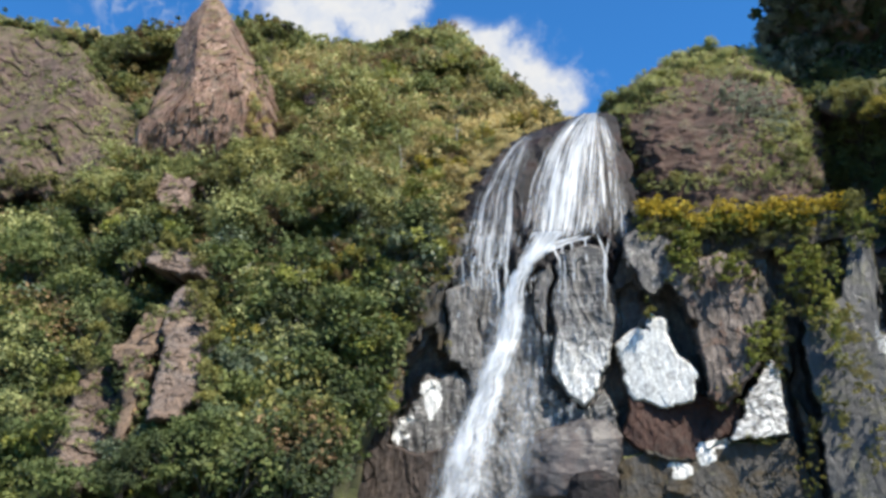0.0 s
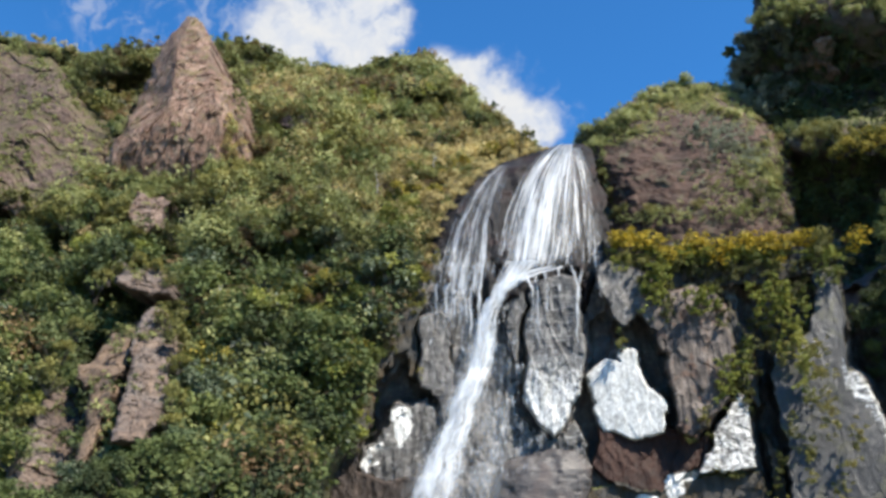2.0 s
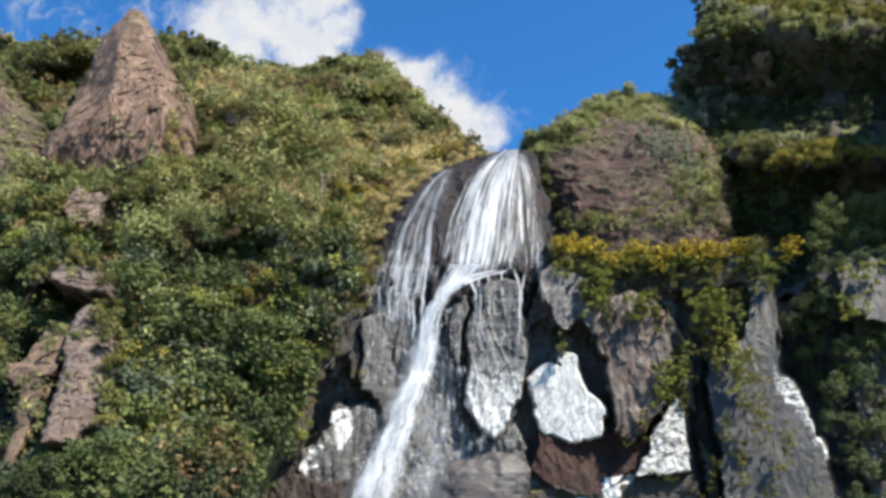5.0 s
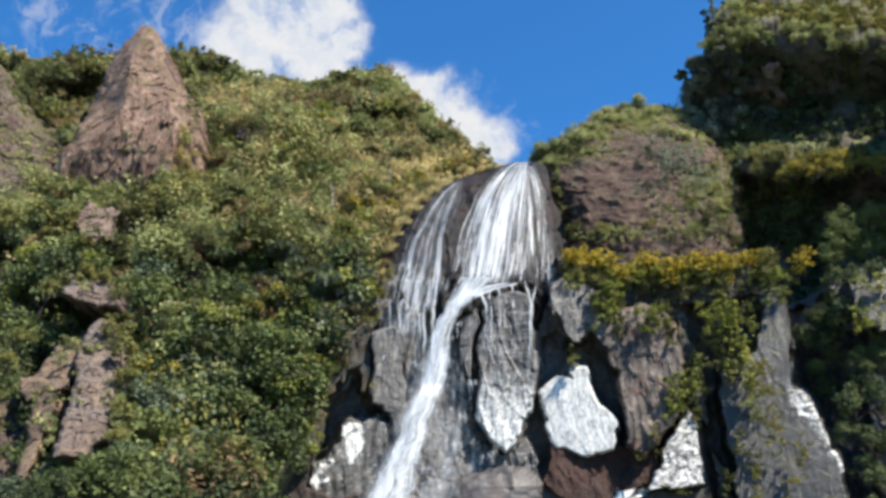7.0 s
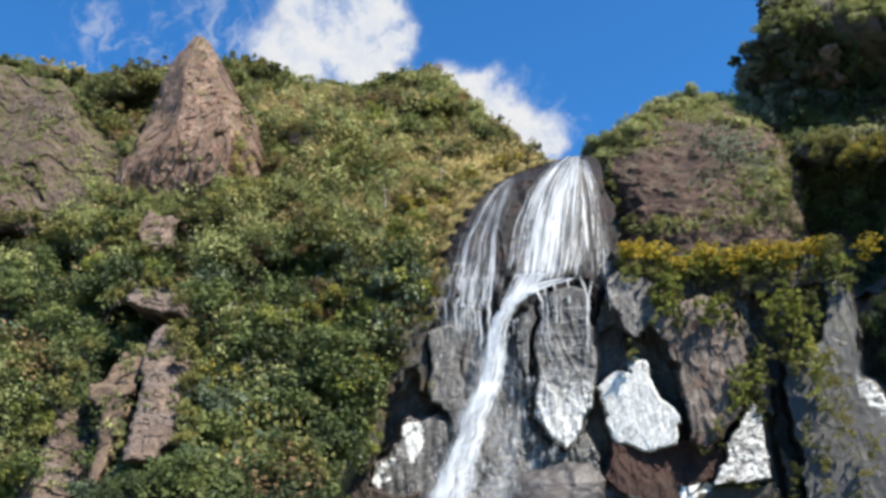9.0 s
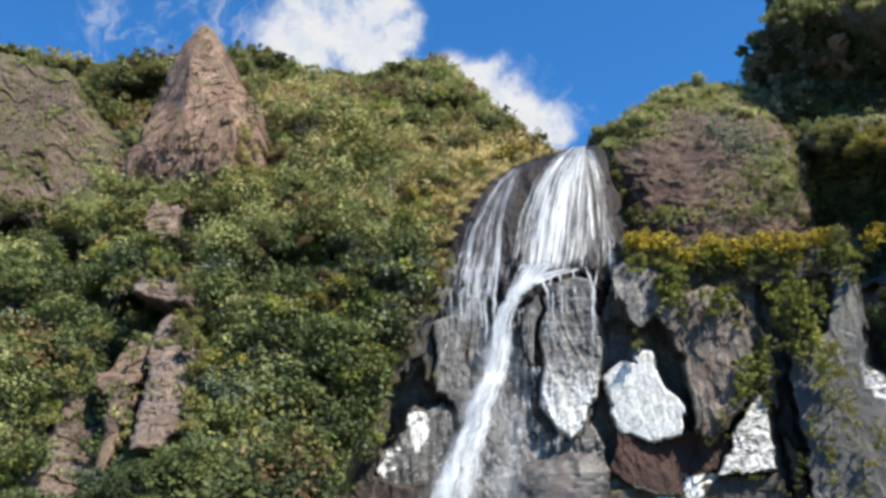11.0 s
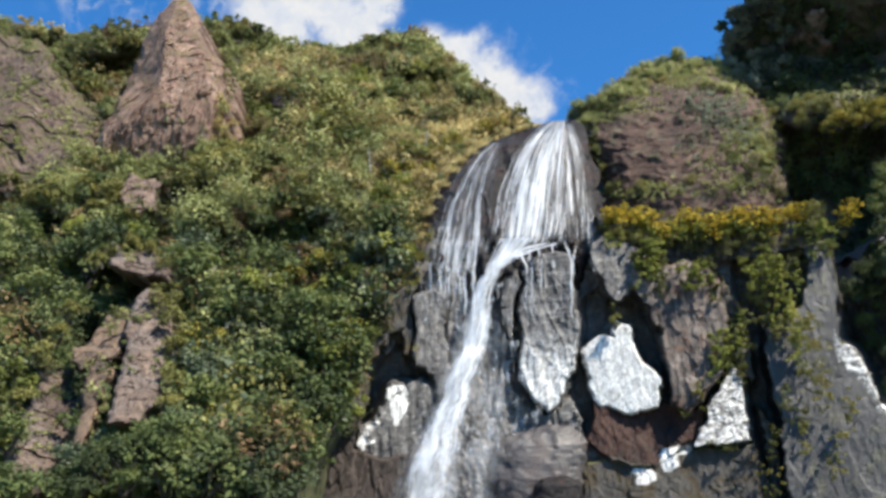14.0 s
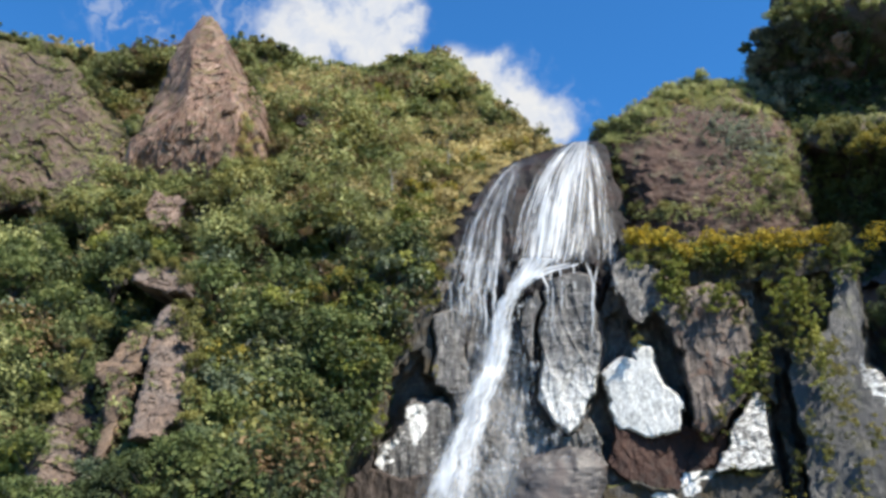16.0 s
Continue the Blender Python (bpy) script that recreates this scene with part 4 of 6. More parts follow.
def build_brow():
    rows, cols, back = 150, 170, 10
    b = np.linspace(600, 287, rows)[:, None]
    left, right = curve_at(BROW_LEFT, b), curve_at(BROW_RIGHT, b)
    u = np.linspace(-1.04, 1.04, cols)[None]
    right = right + 7 * fractal(np.concatenate([b / 24, 0 * b, 0 * b], 1), 3, 63)[:, None] + 4 * facets(np.concatenate([b / 16, 0 * b, 0 * b], 1), 64)[:, None]
    a = (left + right) / 2 + (right - left) / 2 * u
    b = np.repeat(b, cols, 1)
    p = spot(a, b, brow_ahead(a, b))
    k = np.linspace(0, 1, back + 1)[1:, None]
    bed = p[-1][None] + np.stack([np.zeros((back, cols)), np.repeat(14 * k, cols, 1), np.repeat(0.6 * k, cols, 1)], -1)
    p = np.concatenate([p, bed])
    return tagged(link_mesh("rock_brow", p, grid_faces(len(p), cols), WET_ROCK), "bulging dark basalt brow under the upper waterfall", "rock", kind="structure")


build_brow()

# ---- rocks of the mountainside ----
def face_rock(name, label, material, edge, ahead, amp, size, seed, tall=1.6, step=1.7, soft=16, swell=1.2, deep=5.0, lean=0.0, ragged=7.0, category="rock outcrop"):
    """A rock face inside an outline: planes given by ahead(a, b), broken relief, a rounded rim, sides that run back."""
    q = np.array(edge, float)
    lo, hi = q.min(0) - 10, q.max(0) + 10
    aa, bb = np.meshgrid(np.arange(lo[0], hi[0], step), np.arange(hi[1], lo[1], -step))
    flat = np.stack([aa / 30, bb / 30, 0 * aa], -1)
    inner = within(edge, aa + ragged * fractal(flat, 3, seed + 1), bb + ragged * fractal(flat, 3, seed + 2))
    y = ahead(aa, bb)
    p = spot(aa, bb, y)
    p[..., 0] -= lean * p[..., 2]
    r = p / size * np.array([1, 1, 1 / tall])
    wave = 0.4 * np.stack([smooth_noise(r * 1.2, seed + k) for k in (31, 32, 33)], -1)
    ridge = 1 - np.abs(fractal(r * 0.8 + wave, 3, seed + 60))
    rough = 0.7 * fractal(r * 0.45, 3, seed) + 0.55 * facets(r * 0.8 + wave, seed + 5) + 0.30 * facets(r * 2.1 + wave, seed + 9) + 0.14 * facets(r * 4.6, seed + 13) + 0.2 * ridge
    e = np.clip(inner / soft, 0, 1)
    y = y - amp * rough + swell * (1 - np.sqrt(np.maximum(0, 1 - (1 - e) ** 2)))
    p = spot(aa, bb, y).reshape(-1, 3)
    faces = grid_faces(*aa.shape)
    faces = faces[(inner.ravel()[faces] > 0).all(1)]
    used, index = np.unique(faces, return_inverse=True)
    ob = link_mesh(name, p[used], index.reshape(-1, 4), material, smooth=False)
    bm = bmesh.new()
    bm.from_mesh(ob.data)
    made = bmesh.ops.extrude_edge_only(bm, edges=[e for e in bm.edges if e.is_boundary])
    for v in made["geom"]:
        if isinstance(v, bmesh.types.BMVert):
            v.co.y += deep
    bmesh.ops.recalc_face_normals(bm, faces=bm.faces)
    bm.to_mesh(ob.data)
    bm.free()
    return tagged(ob, label, category)


def spire_front(a, b):
    """The spire: an upright arete with a steep shaded flank, a lit face, and a flank that falls away."""
    base = slope_ahead(np.full(np.shape(a), 230.0), b) + np.interp(b, [43, 96, 151, 194, 235, 265, 300, 350], [-15.0, -13.6, -11.8, -10.2, -8.6, -7.0, -4.8, -1.5])
    crest = np.interp(b, [43, 80, 110, 150, 180, 230, 270, 350], [262, 240, 230, 226, 222, 200, 170, 150])
    turn = np.interp(b, [43, 100, 150, 250, 350], [278, 290, 298, 306, 300])
    d = (a - crest) * base / 1600
    left = np.interp(b, [43, 110, 190, 240, 300], [1.5, 2.6, 2.4, 0.8, 0.4])
    return base + left * np.maximum(0, -d) + 0.28 * np.maximum(0, d) + 0.9 * np.maximum(0, (a - turn) * base / 1600)


def crag_front(a, b):
    return slope_ahead(a, b) - 2.0 + 0.35 * np.maximum(0, a - 20) * 0.05 + 0.9 * np.sin((a + 0.9 * b) / 34.0)


def plane_front(a0, b0, off, across, down):
    """A plane through one place of the slope: metres before it, metres back per 100 to the right and downward."""
    y0 = float(slope_ahead(np.array(float(a0)), np.array(float(b0)))) + off
    return lambda a, b: y0 + across * (a - a0) / 100 + down * (b - b0) / 100


face_rock("rock_spire", "tall pointed spire of weathered reddish brown rock", SPIRE_ROCK, SPIRE_EDGE, spire_front, 0.42, 0.9, 31, tall=2.8, lean=0.25, soft=12, deep=9, category="rock spire")
face_rock("crag", "grey-brown rock face high on the mountainside", CRAG_ROCK, CRAG_EDGE, crag_front, 0.5, 1.5, 32, tall=2.0, lean=-0.6, soft=24, swell=1.8, category="crag")
scar_front = plane_front(180, 390, -2.6, 0.5, -5.0)
face_front = plane_front(150, 690, -5.0, 1.2, -3.0)
rib_front = plane_front(62, 770, -4.2, -1.2, -2.6)
shelf_front = plane_front(90, 660, -3.6, -1.0, -4.6)
shoulder_front = plane_front(0, 800, -2.2, 2.2, -3.0)
knob_front = plane_front(165, 520, -5.0, 0.8, -3.0)
face_rock("rock_outcrop", "pinkish bare scar of rock below the spire", SCAR_ROCK, SCAR_EDGE, scar_front, 0.4, 0.8, 37, tall=1.5, lean=0.4, soft=6, swell=0.5, ragged=15)
face_rock("rock_outcrop", "dark brown rock in the cleft behind the ribs", TAN_ROCK, [(150, 590), (196, 580), (206, 680), (196, 750), (150, 822), (70, 850), (0, 880), (16, 800), (46, 720), (110, 640)], plane_front(100, 720, -1.0, 0.6, -3.0), 0.35, 0.9, 39, tall=5.0, lean=0.35, soft=10)
face_rock("rock_outcrop", "broad weathered rock face on the overgrown slope", TAN_ROCK, FACE_EDGE, face_front, 0.28, 0.75, 33, tall=8.0, lean=0.3, soft=9, swell=0.7, ragged=6)
face_rock("rock_outcrop", "narrow tan rock rib lit along its edge", RIB_ROCK, RIB_EDGE, rib_front, 0.22, 0.8, 34, tall=6.0, lean=0.35, soft=9, swell=0.8, ragged=5)
face_rock("rock_outcrop", "stepped tan rock shelf above the rib", RIB_ROCK, SHELF_EDGE, shelf_front, 0.34, 0.8, 35, tall=2.0, lean=0.35, soft=9, swell=1.0, ragged=8)
face_rock("rock_outcrop", "weathered brown rock shoulder on the overgrown slope", TAN_ROCK, SHOULDER_EDGE, shoulder_front, 0.32, 0.9, 36, tall=6.0, lean=0.35, soft=12)
face_rock("rock_outcrop", "overhanging grey-brown rock knob above a shaded hollow", TAN_ROCK, KNOB_EDGE, knob_front, 0.34, 1.0, 38, tall=0.8, soft=12, swell=1.4, deep=3.5)
rock("rock_outcrop", "small grey rock showing between the bushes", CRAG_ROCK, on_slope([(640, 292, 302, 314, -1.0), (665, 283, 304, 322, -1.8), (700, 285, 305, 325, -1.8), (715, 295, 305, 318, -1.2)]), rows=40, cols=50, thick=0.9, amp=0.25, size=1.0, seed=40, category="rock outcrop")
rock("rock_outcrop", "small grey rock face below the ridge", CRAG_ROCK, on_slope([(208, 425, 450, 480, -1.5), (222, 412, 450, 490, -2.4), (245, 415, 450, 480, -2.2), (255, 430, 450, 465, -1.5)]), rows=40, cols=60, thick=1.8, amp=0.5, size=1.4, seed=41, category="rock outcrop")

# ---- the domed rock beyond the ledge, and the shaded cliff ----
DOME = [(188, 1090, 1150, 1200, 66.0), (212, 1045, 1120, 1228, 64.0), (240, 1000, 1110, 1252, 62.4), (262, 966, 1110, 1276, 61.4), (285, 948, 1110, 1294, 60.8), (320, 958, 1115, 1308, 60.0), (360, 985, 1125, 1312, 59.2), (400, 1000, 1135, 1310, 58.6), (440, 1000, 1140, 1320, 58.4), (500, 1000, 1140, 1330, 58.2)]
rock("domed_rock", "rounded plum-brown rock with grassy crown", DOME_ROCK, DOME, rows=150, cols=200, thick=3.6, amp=0.3, size=1.4, seed=51, tall=0.8, square=0.8, category="rock")

SHADE = [(-45, 1420, 1640, 2300, 68.0), (-20, 1330, 1600, 2350, 65.0), (10, 1290, 1580, 2400, 62.4), (45, 1258, 1580, 2400, 60.6), (78, 1246, 1600, 2400, 60.2), (110, 1230, 1620, 2400, 61.6), (180, 1218, 1640, 2400, 64.0),
         (215, 1224, 1640, 2400, 63.4), (245, 1240, 1650, 2400, 62.6), (262, 1262, 1650, 2400, 61.4), (278, 1276, 1655, 2400, 59.6), (300, 1284, 1656, 2400, 59.0), (325, 1288, 1660, 2400, 61.4), (360, 1296, 1665, 2400, 62.2), (450, 1320, 1690, 2400, 62.2), (560, 1350, 1700, 2400, 59.0), (650, 1380, 1710, 2400, 55.5), (1150, 1440, 1720, 2400, 52.5)]
rock("shaded_cliff", "tall dark cliff in shade under an overgrown rim", SHADE_ROCK, SHADE, rows=220, cols=320, thick=6.0, amp=1.0, size=3.0, seed=52, tall=1.4, square=0.8, category="cliff")
face_rock("rock_outcrop", "reddish bare patch of rock on the shaded cliff", SCAR_ROCK, [(1326, 112), (1352, 104), (1384, 118), (1402, 150), (1396, 174), (1360, 168), (1336, 150)],
          lambda a, b: rock_front(SHADE, 6.0, 0.8)(a, b) - 0.2, 0.55, 1.2, 53, soft=8, swell=0.3, deep=3.0, ragged=18)
# Added out of view, to shade the bushes beside the slab.
rock("unseen_shade_wall", "unseen cliff added beside the gorge to cast shade", SHADE_ROCK, [(-190, 1800, 2100, 2600, 48.0), (-130, 1720, 2100, 2600, 45.5), (10, 1715, 2100, 2600, 44.5), (420, 1830, 2150, 2700, 44.0), (920, 1960, 2300, 2800, 43.0), (1300, 2050, 2400, 2900, 42.0)],
     rows=80, cols=100, thick=6.0, amp=0.9, size=3.0, seed=54, tall=1.4, square=0.8, category="cliff")


# ---- the waterfall ----
def sheet(name, left, right, ahead, rows, cols, material, parent, lift=0.12, seed=0, bulge=0.0, wave=0.0, open_top=True):
    """A sheet of falling water between two edges (lists of (b, a)), lift metres before the rock."""
    bs = np.linspace(left[0][0], left[-1][0], rows)
    al, ar = curve_at(left, bs), curve_at(right, bs)
    u = np.linspace(0, 1, cols)
    a = al[:, None] + (ar - al)[:, None] * u[None]
    b = np.repeat(bs[:, None], cols, 1)
    a = a + (wave * fractal(np.stack([bs / 22, 0 * bs + seed, 0 * bs], -1), 3, 33))[:, None]
    y = ahead(a, b) - lift - bulge * np.sin(np.pi * u)[None]
    p = spot(a, b, y)
    p[..., 1] -= 0.06 * fractal(np.stack([a / 14, b / 120, 0 * a], -1), 2, 70 + seed)
    ob = link_mesh(name, p, grid_faces(rows, cols), material, parent)
    layer = ob.data.uv_layers.new(name="flow")
    uu, vv = np.repeat(u[None], rows, 0), np.repeat(np.linspace(0, 1, rows)[:, None] * (bs[-1] - bs[0]) / 200, cols, 1)
    loops = np.empty(len(ob.data.loops), np.int32)
    ob.data.loops.foreach_get("vertex_index", loops)
    span = ob.data.uv_layers.new(name="span")
    vs = np.repeat(np.linspace(0, 1, rows)[:, None], cols, 1)
    if open_top:
        vs = 0.5 + 0.5 * vs
    span.data.foreach_set("uv", np.stack([uu.ravel()[loops], vs.ravel()[loops]], -1).ravel().astype(np.float32))
    ob.data.uv_layers["flow"].data.foreach_set("uv", np.stack([uu.ravel()[loops], vv.ravel()[loops] + seed * 3.7], -1).ravel().astype(np.float32))
    return ob


def brow_water(a, b):
    return np.minimum(brow_ahead(a, b, True), np.interp(b, [440, 470, 500, 600], [56.0, 52.9, 52.0, 51.4]))


def chute_ahead(a, b):
    return np.interp(b, [500, 540, 600, 680, 700, 760, 840, 900, 1040], [52.0, 51.7, 51.5, 51.3, 51.0, 50.7, 50.2, 49.8, 49.2]) + 0 * a


def free_ahead(a, b):
    return np.interp(b, [500, 525, 560, 620, 700], [51.9, 51.3, 50.9, 50.8, 50.7]) + 0 * a


fall = tagged(new("waterfall"), "white waterfall fanning over a dark brow into a narrow chute", "waterfall")
sheet("main_fall", [(287, 906), (300, 882), (320, 860), (349, 838), (407, 815), (476, 800), (525, 798)], [(287, 938), (300, 942), (320, 942), (349, 942), (407, 938), (476, 930), (525, 912)], brow_water, 120, 60, WATER_MAIN, fall, 0.32, 1)
sheet("left_veil", [(322, 802), (340, 768), (356, 752), (380, 732), (426, 706), (499, 680), (540, 670), (580, 664)], [(322, 822), (340, 820), (356, 816), (380, 808), (426, 800), (499, 800), (540, 798), (580, 790)], brow_water, 110, 70, WATER_VEIL, fall, 0.30, 2)
sheet("right_veil", [(292, 922), (340, 920), (400, 918), (460, 916), (530, 914)], [(292, 948), (340, 966), (400, 978), (460, 984), (530, 986)], brow_water, 90, 50, WATER_FAINT, fall, 0.28, 3)
sheet("ledge_foam", [(498, 912), (501, 880), (507, 848), (516, 822), (530, 800), (548, 786)], [(498, 930), (505, 925), (511, 894), (524, 856), (540, 830), (556, 814)], brow_water, 40, 40, WATER_CHUTE, fall, 0.45, 8, open_top=False, wave=4.0)
sheet("lower_veil", [(480, 688), (545, 672), (620, 668)], [(480, 800), (545, 785), (620, 770)], brow_water, 60, 60, WATER_THIN, fall, 0.2, 4, open_top=False)
sheet("chute", [(490, 800), (520, 790), (545, 775), (580, 764), (620, 750), (660, 736), (700, 722), (760, 696), (820, 670), (880, 640), (960, 608), (1040, 582)],
      [(490, 890), (520, 856), (545, 822), (580, 808), (620, 803), (660, 797), (700, 790), (760, 766), (820, 750), (880, 740), (960, 728), (1040, 718)], chute_ahead, 200, 60, WATER_CHUTE, fall, 0.3, 5, 0.35, wave=3.0)
sheet("side_spray", [(640, 740), (740, 720), (800, 700), (870, 680), (1000, 660)], [(640, 830), (740, 840), (800, 836), (870, 830), (1000, 810)], chute_ahead, 90, 40, WATER_SPRAY, fall, 0.0, 6, 0.2, open_top=False)
sheet("drifting_spray", [(600, 752), (640, 732), (700, 700), (760, 670), (820, 640), (880, 606), (1000, 560)], [(600, 812), (640, 806), (700, 800), (760, 782), (820, 768), (880, 760), (1000, 750)], chute_ahead, 90, 40, WATER_SPRAY, fall, 0.75, 7, 0.2, open_top=False)
# White flecks over the wall: drops, and wet glints painted as well.
sheet("drops_and_glints", [(535, 668), (640, 662), (760, 690), (900, 660)], [(535, 960), (640, 955), (760, 945), (900, 960)], lambda a, b: np.interp(b, [530, 600, 700, 800, 900], [51.4, 50.95, 50.75, 50.6, 50.2]) + 0 * a, 120, 80, WATER_FLECKS, fall, 0.1, 21, open_top=False)
for k, (a0, a1, top, low, wide) in enumerate([(852, 860, 514, 610, 3.5), (880, 886, 508, 590, 3.5), (866, 870, 512, 640, 3), (930, 940, 498, 600, 3.5), (946, 938, 506, 660, 3), (906, 907, 504, 550, 2.5), (706, 708, 535, 600, 3), (722, 724, 538, 594, 2.5), (740, 741, 538, 596, 3), (758, 752, 530, 640, 3), (774, 766, 530, 664, 3.5), (692, 690, 530, 590, 2.5), (978, 980, 500, 560, 2)]):
    sheet("strand", [(top, a0 - wide), (540, a1 - wide), (low, a1 - wide)], [(top, a0 + wide), (540, a1 + wide), (low, a1 + wide)], free_ahead, 50, 6, WATER_STRAND, fall, 0.1, 10 + k, wave=2.5)


# ---- growth on the mountainside ----
def hill_places(count):
    a, b = RNG.uniform(-330, 960, count * 3), RNG.uniform(60, 1180, count * 3)
    y = hill_ahead(a, b)
    keep = (RNG.uniform(0, 1, len(a)) < (y / 110) ** 2 * 0.9 + 0.12) & (b > curve_at(SKYLINE, a)) & (a < curve_at(SCRUB_RIGHT, b))
    keep &= bare(a, b) < 0.3
    a, b, y = a[keep][:count], b[keep][:count], y[keep][:count]
    return a, b, spot(a, b, y)


a, b, at = hill_places(8000)
wide = fractal(at / 7.0, 3, 91)
dry = fractal(at / 11.0, 3, 92) + 0.30 * np.clip((480 - b) / 250, 0, 1) - 0.65 * np.clip((b - 540) / 180, 0, 1) + 0.5 * np.clip((a - 300) / 200, 0, 1) * np.clip((560 - b) / 150, 0, 1) + 1.25 * np.exp(-(((a - 700) / 190) ** 2 + ((b - 350) / 110) ** 2))
radius = RNG.uniform(0.35, 1.0, len(a)) ** 1.5 * 1.9 * np.clip(1 + 0.5 * wide, 0.5, 1.7)
lift = np.zeros((len(a), 3))
lift[:, 2] = radius * 0.35
lift[:, 1] = -radius * 0.3
radius = np.minimum(radius, 0.3 + np.maximum(0, b - curve_at(SKYLINE, a)) * at[:, 1] / 1700)
kind = np.where(dry > 1.0, 3, np.where(dry > 0.30, 2, np.where(wide > 0.6 * np.clip((b - 420) / 200, -0.6, 1) - 0.1, 0, 1)))
local = fractal(at / 2.6, 2, 93)
kind = np.where(local > 0.5, np.minimum(kind + 1, 3), np.where(local < -0.45, np.array([1, 1, 0, 2])[kind], kind))
kind = np.where(RNG.uniform(0, 1, len(a)) < 0.18, RNG.integers(0, 3, len(a)), kind)
brown = fractal(at / 2.2, 2, 94)
kind = np.where((brown > 0.62) | (RNG.uniform(0, 1, len(a)) < 0.05), 4, np.where((brown < -0.45) & (b > 430), 5, kind))
for k, (name, label, mat, leaf) in enumerate([
        ("green_scrub", "dense green leafy scrub covering the mountainside", LEAF_GREEN, 0.28), ("dark_scrub", "deep green scrub in the hollows of the slope", LEAF_DEEP, 0.3),
        ("olive_scrub", "olive green scrub and ferns on the slope", LEAF_OLIVE, 0.25), ("dry_scrub", "dry yellowish grass and scrub on the slope", LEAF_DRY, 0.23),
        ("brown_scrub", "rusty brown dead ferns among the scrub", LEAF_RUST, 0.22), ("glossy_scrub", "glossy blue-green leafy scrub low on the slope", LEAF_GLOSSY, 0.3)]):
    sel = kind == k
    scatter(name, label, "scrub", (at + lift)[sel], radius[sel], leaf, mat, per=105, lumps=7)


def plant(models, spots, ahead, sizes, sink=0.2):
    """Stands copies of the models at the directions given; the models themselves take the first places."""
    for k, ((pa, pb), size) in enumerate(zip(spots, sizes)):
        model = models[k % len(models)]
        p = spot(np.array(pa), np.array(pb), ahead(np.array(float(pa)), np.array(float(pb))))
        m = Matrix.Translation(Vector(p) - Vector((0, 0, sink))) @ Matrix.Rotation(k * 2.39, 4, "Z") @ Matrix.Diagonal((size, size, size * (0.85 + 0.3 * ((k * 7) % 5) / 5), 1))
        if k < len(models):
            model.matrix_basis = m
        else:
            made = copy_thing(model, m)
            made.matrix_basis = m


def models_of(kind_name, label, mat, seeds, **more):
    return [shrub_model(kind_name, label, mat, s, **more) for s in seeds]


GREENS = models_of("shrub", "large dark green bush on the slope", LEAF_DEEP, (1, 2, 3), leaf=0.15, group="bushes on the slope")
big_spots = [(350, 470), (400, 480), (450, 492), (480, 470), (420, 510), (440, 620), (500, 650), (380, 690), (320, 740), (420, 770), (480, 830), (300, 800),
             (240, 810), (160, 850), (100, 870), (30, 420), (90, 410), (140, 440), (10, 500), (60, 540), (-60, 480), (-120, 520), (640, 250), (610, 252),
             (300, 520), (250, 560), (390, 560), (340, 850), (420, 900), (250, 930), (350, 960), (-40, 600), (-100, 680), (20, 640), (160, 420), (230, 400), (530, 720), (450, 720), (540, 330)]
plant(GREENS, big_spots, lambda a, b: hill_ahead(a, b) - 0.6, RNG.uniform(1.3, 2.5, len(big_spots)), 0.6)
BRIGHTS = models_of("shrub", "bright green leafy bush on the slope", LEAF_FRESH, (4, 5, 6), leaf=0.16, group="bushes on the slope")
spots = [(350, 345), (300, 370), (270, 430), (430, 470), (640, 400), (600, 380), (240, 620), (330, 610), (420, 530), (520, 560), (350, 800), (270, 860), (480, 760), (560, 660), (380, 590), (540, 790),
         (60, 470), (-20, 560), (200, 470), (660, 430), (650, 340), (500, 270), (400, 270), (560, 210), (680, 190), (450, 180), (380, 150), (-80, 760), (-140, 860), (-30, 930), (90, 950), (540, 500), (580, 520), (605, 485), (625, 520), (560, 560), (590, 590), (635, 450), (610, 430), (480, 600), (500, 700)]
plant(BRIGHTS, spots, lambda a, b: hill_ahead(a, b) - 0.9, RNG.uniform(0.9, 1.7, len(spots)), 0.4)
YELLOWS = models_of("yellow_bush", "yellow-tinged bush among the green scrub", LEAF_YELLOW, (7, 8), leaf=0.17, group="yellow bushes")
spots = [(460, 550), (490, 535), (440, 570), (420, 560), (545, 650), (350, 850), (330, 830), (700, 345), (740, 330), (690, 370), (640, 370), (780, 310), (820, 300), (520, 640), (250, 680), (230, 700), (205, 720), (300, 670)]
plant(YELLOWS, spots, lambda a, b: hill_ahead(a, b) - 1.4, RNG.uniform(0.7, 1.35, len(spots)), 0.3)
GLOSSY = models_of("glossy_shrub", "glossy blue-green leafy bush on the slope", LEAF_GLOSSY, (81, 82, 83), leaf=0.19, group="bushes on the slope")
spots = [(212, 712), (240, 730), (268, 742), (224, 764), (258, 778), (290, 720), (505, 450), (530, 480), (560, 500), (590, 520), (612, 560), (540, 540), (575, 575), (500, 500), (620, 480), (80, 860), (130, 870), (180, 880), (360, 690), (390, 700), (410, 690), (350, 720), (60, 890), (20, 900), (440, 740)]
plant(GLOSSY, spots, lambda a, b: hill_ahead(a, b) - 1.3, RNG.uniform(0.8, 1.5, len(spots)), 0.5)
SUNNY = models_of("sunny_bush", "bright yellow-green leafy bush catching the sun", LEAF_FRESH, (84, 85), leaf=0.2, group="bushes on the slope")
spots = [(306, 800), (330, 812), (350, 830), (366, 800), (240, 880), (262, 886), (290, 892), (446, 650), (480, 656), (512, 652), (544, 660), (236, 660), (250, 690), (560, 700), (400, 560), (430, 548), (380, 575), (150, 470), (20, 520), (60, 500)]
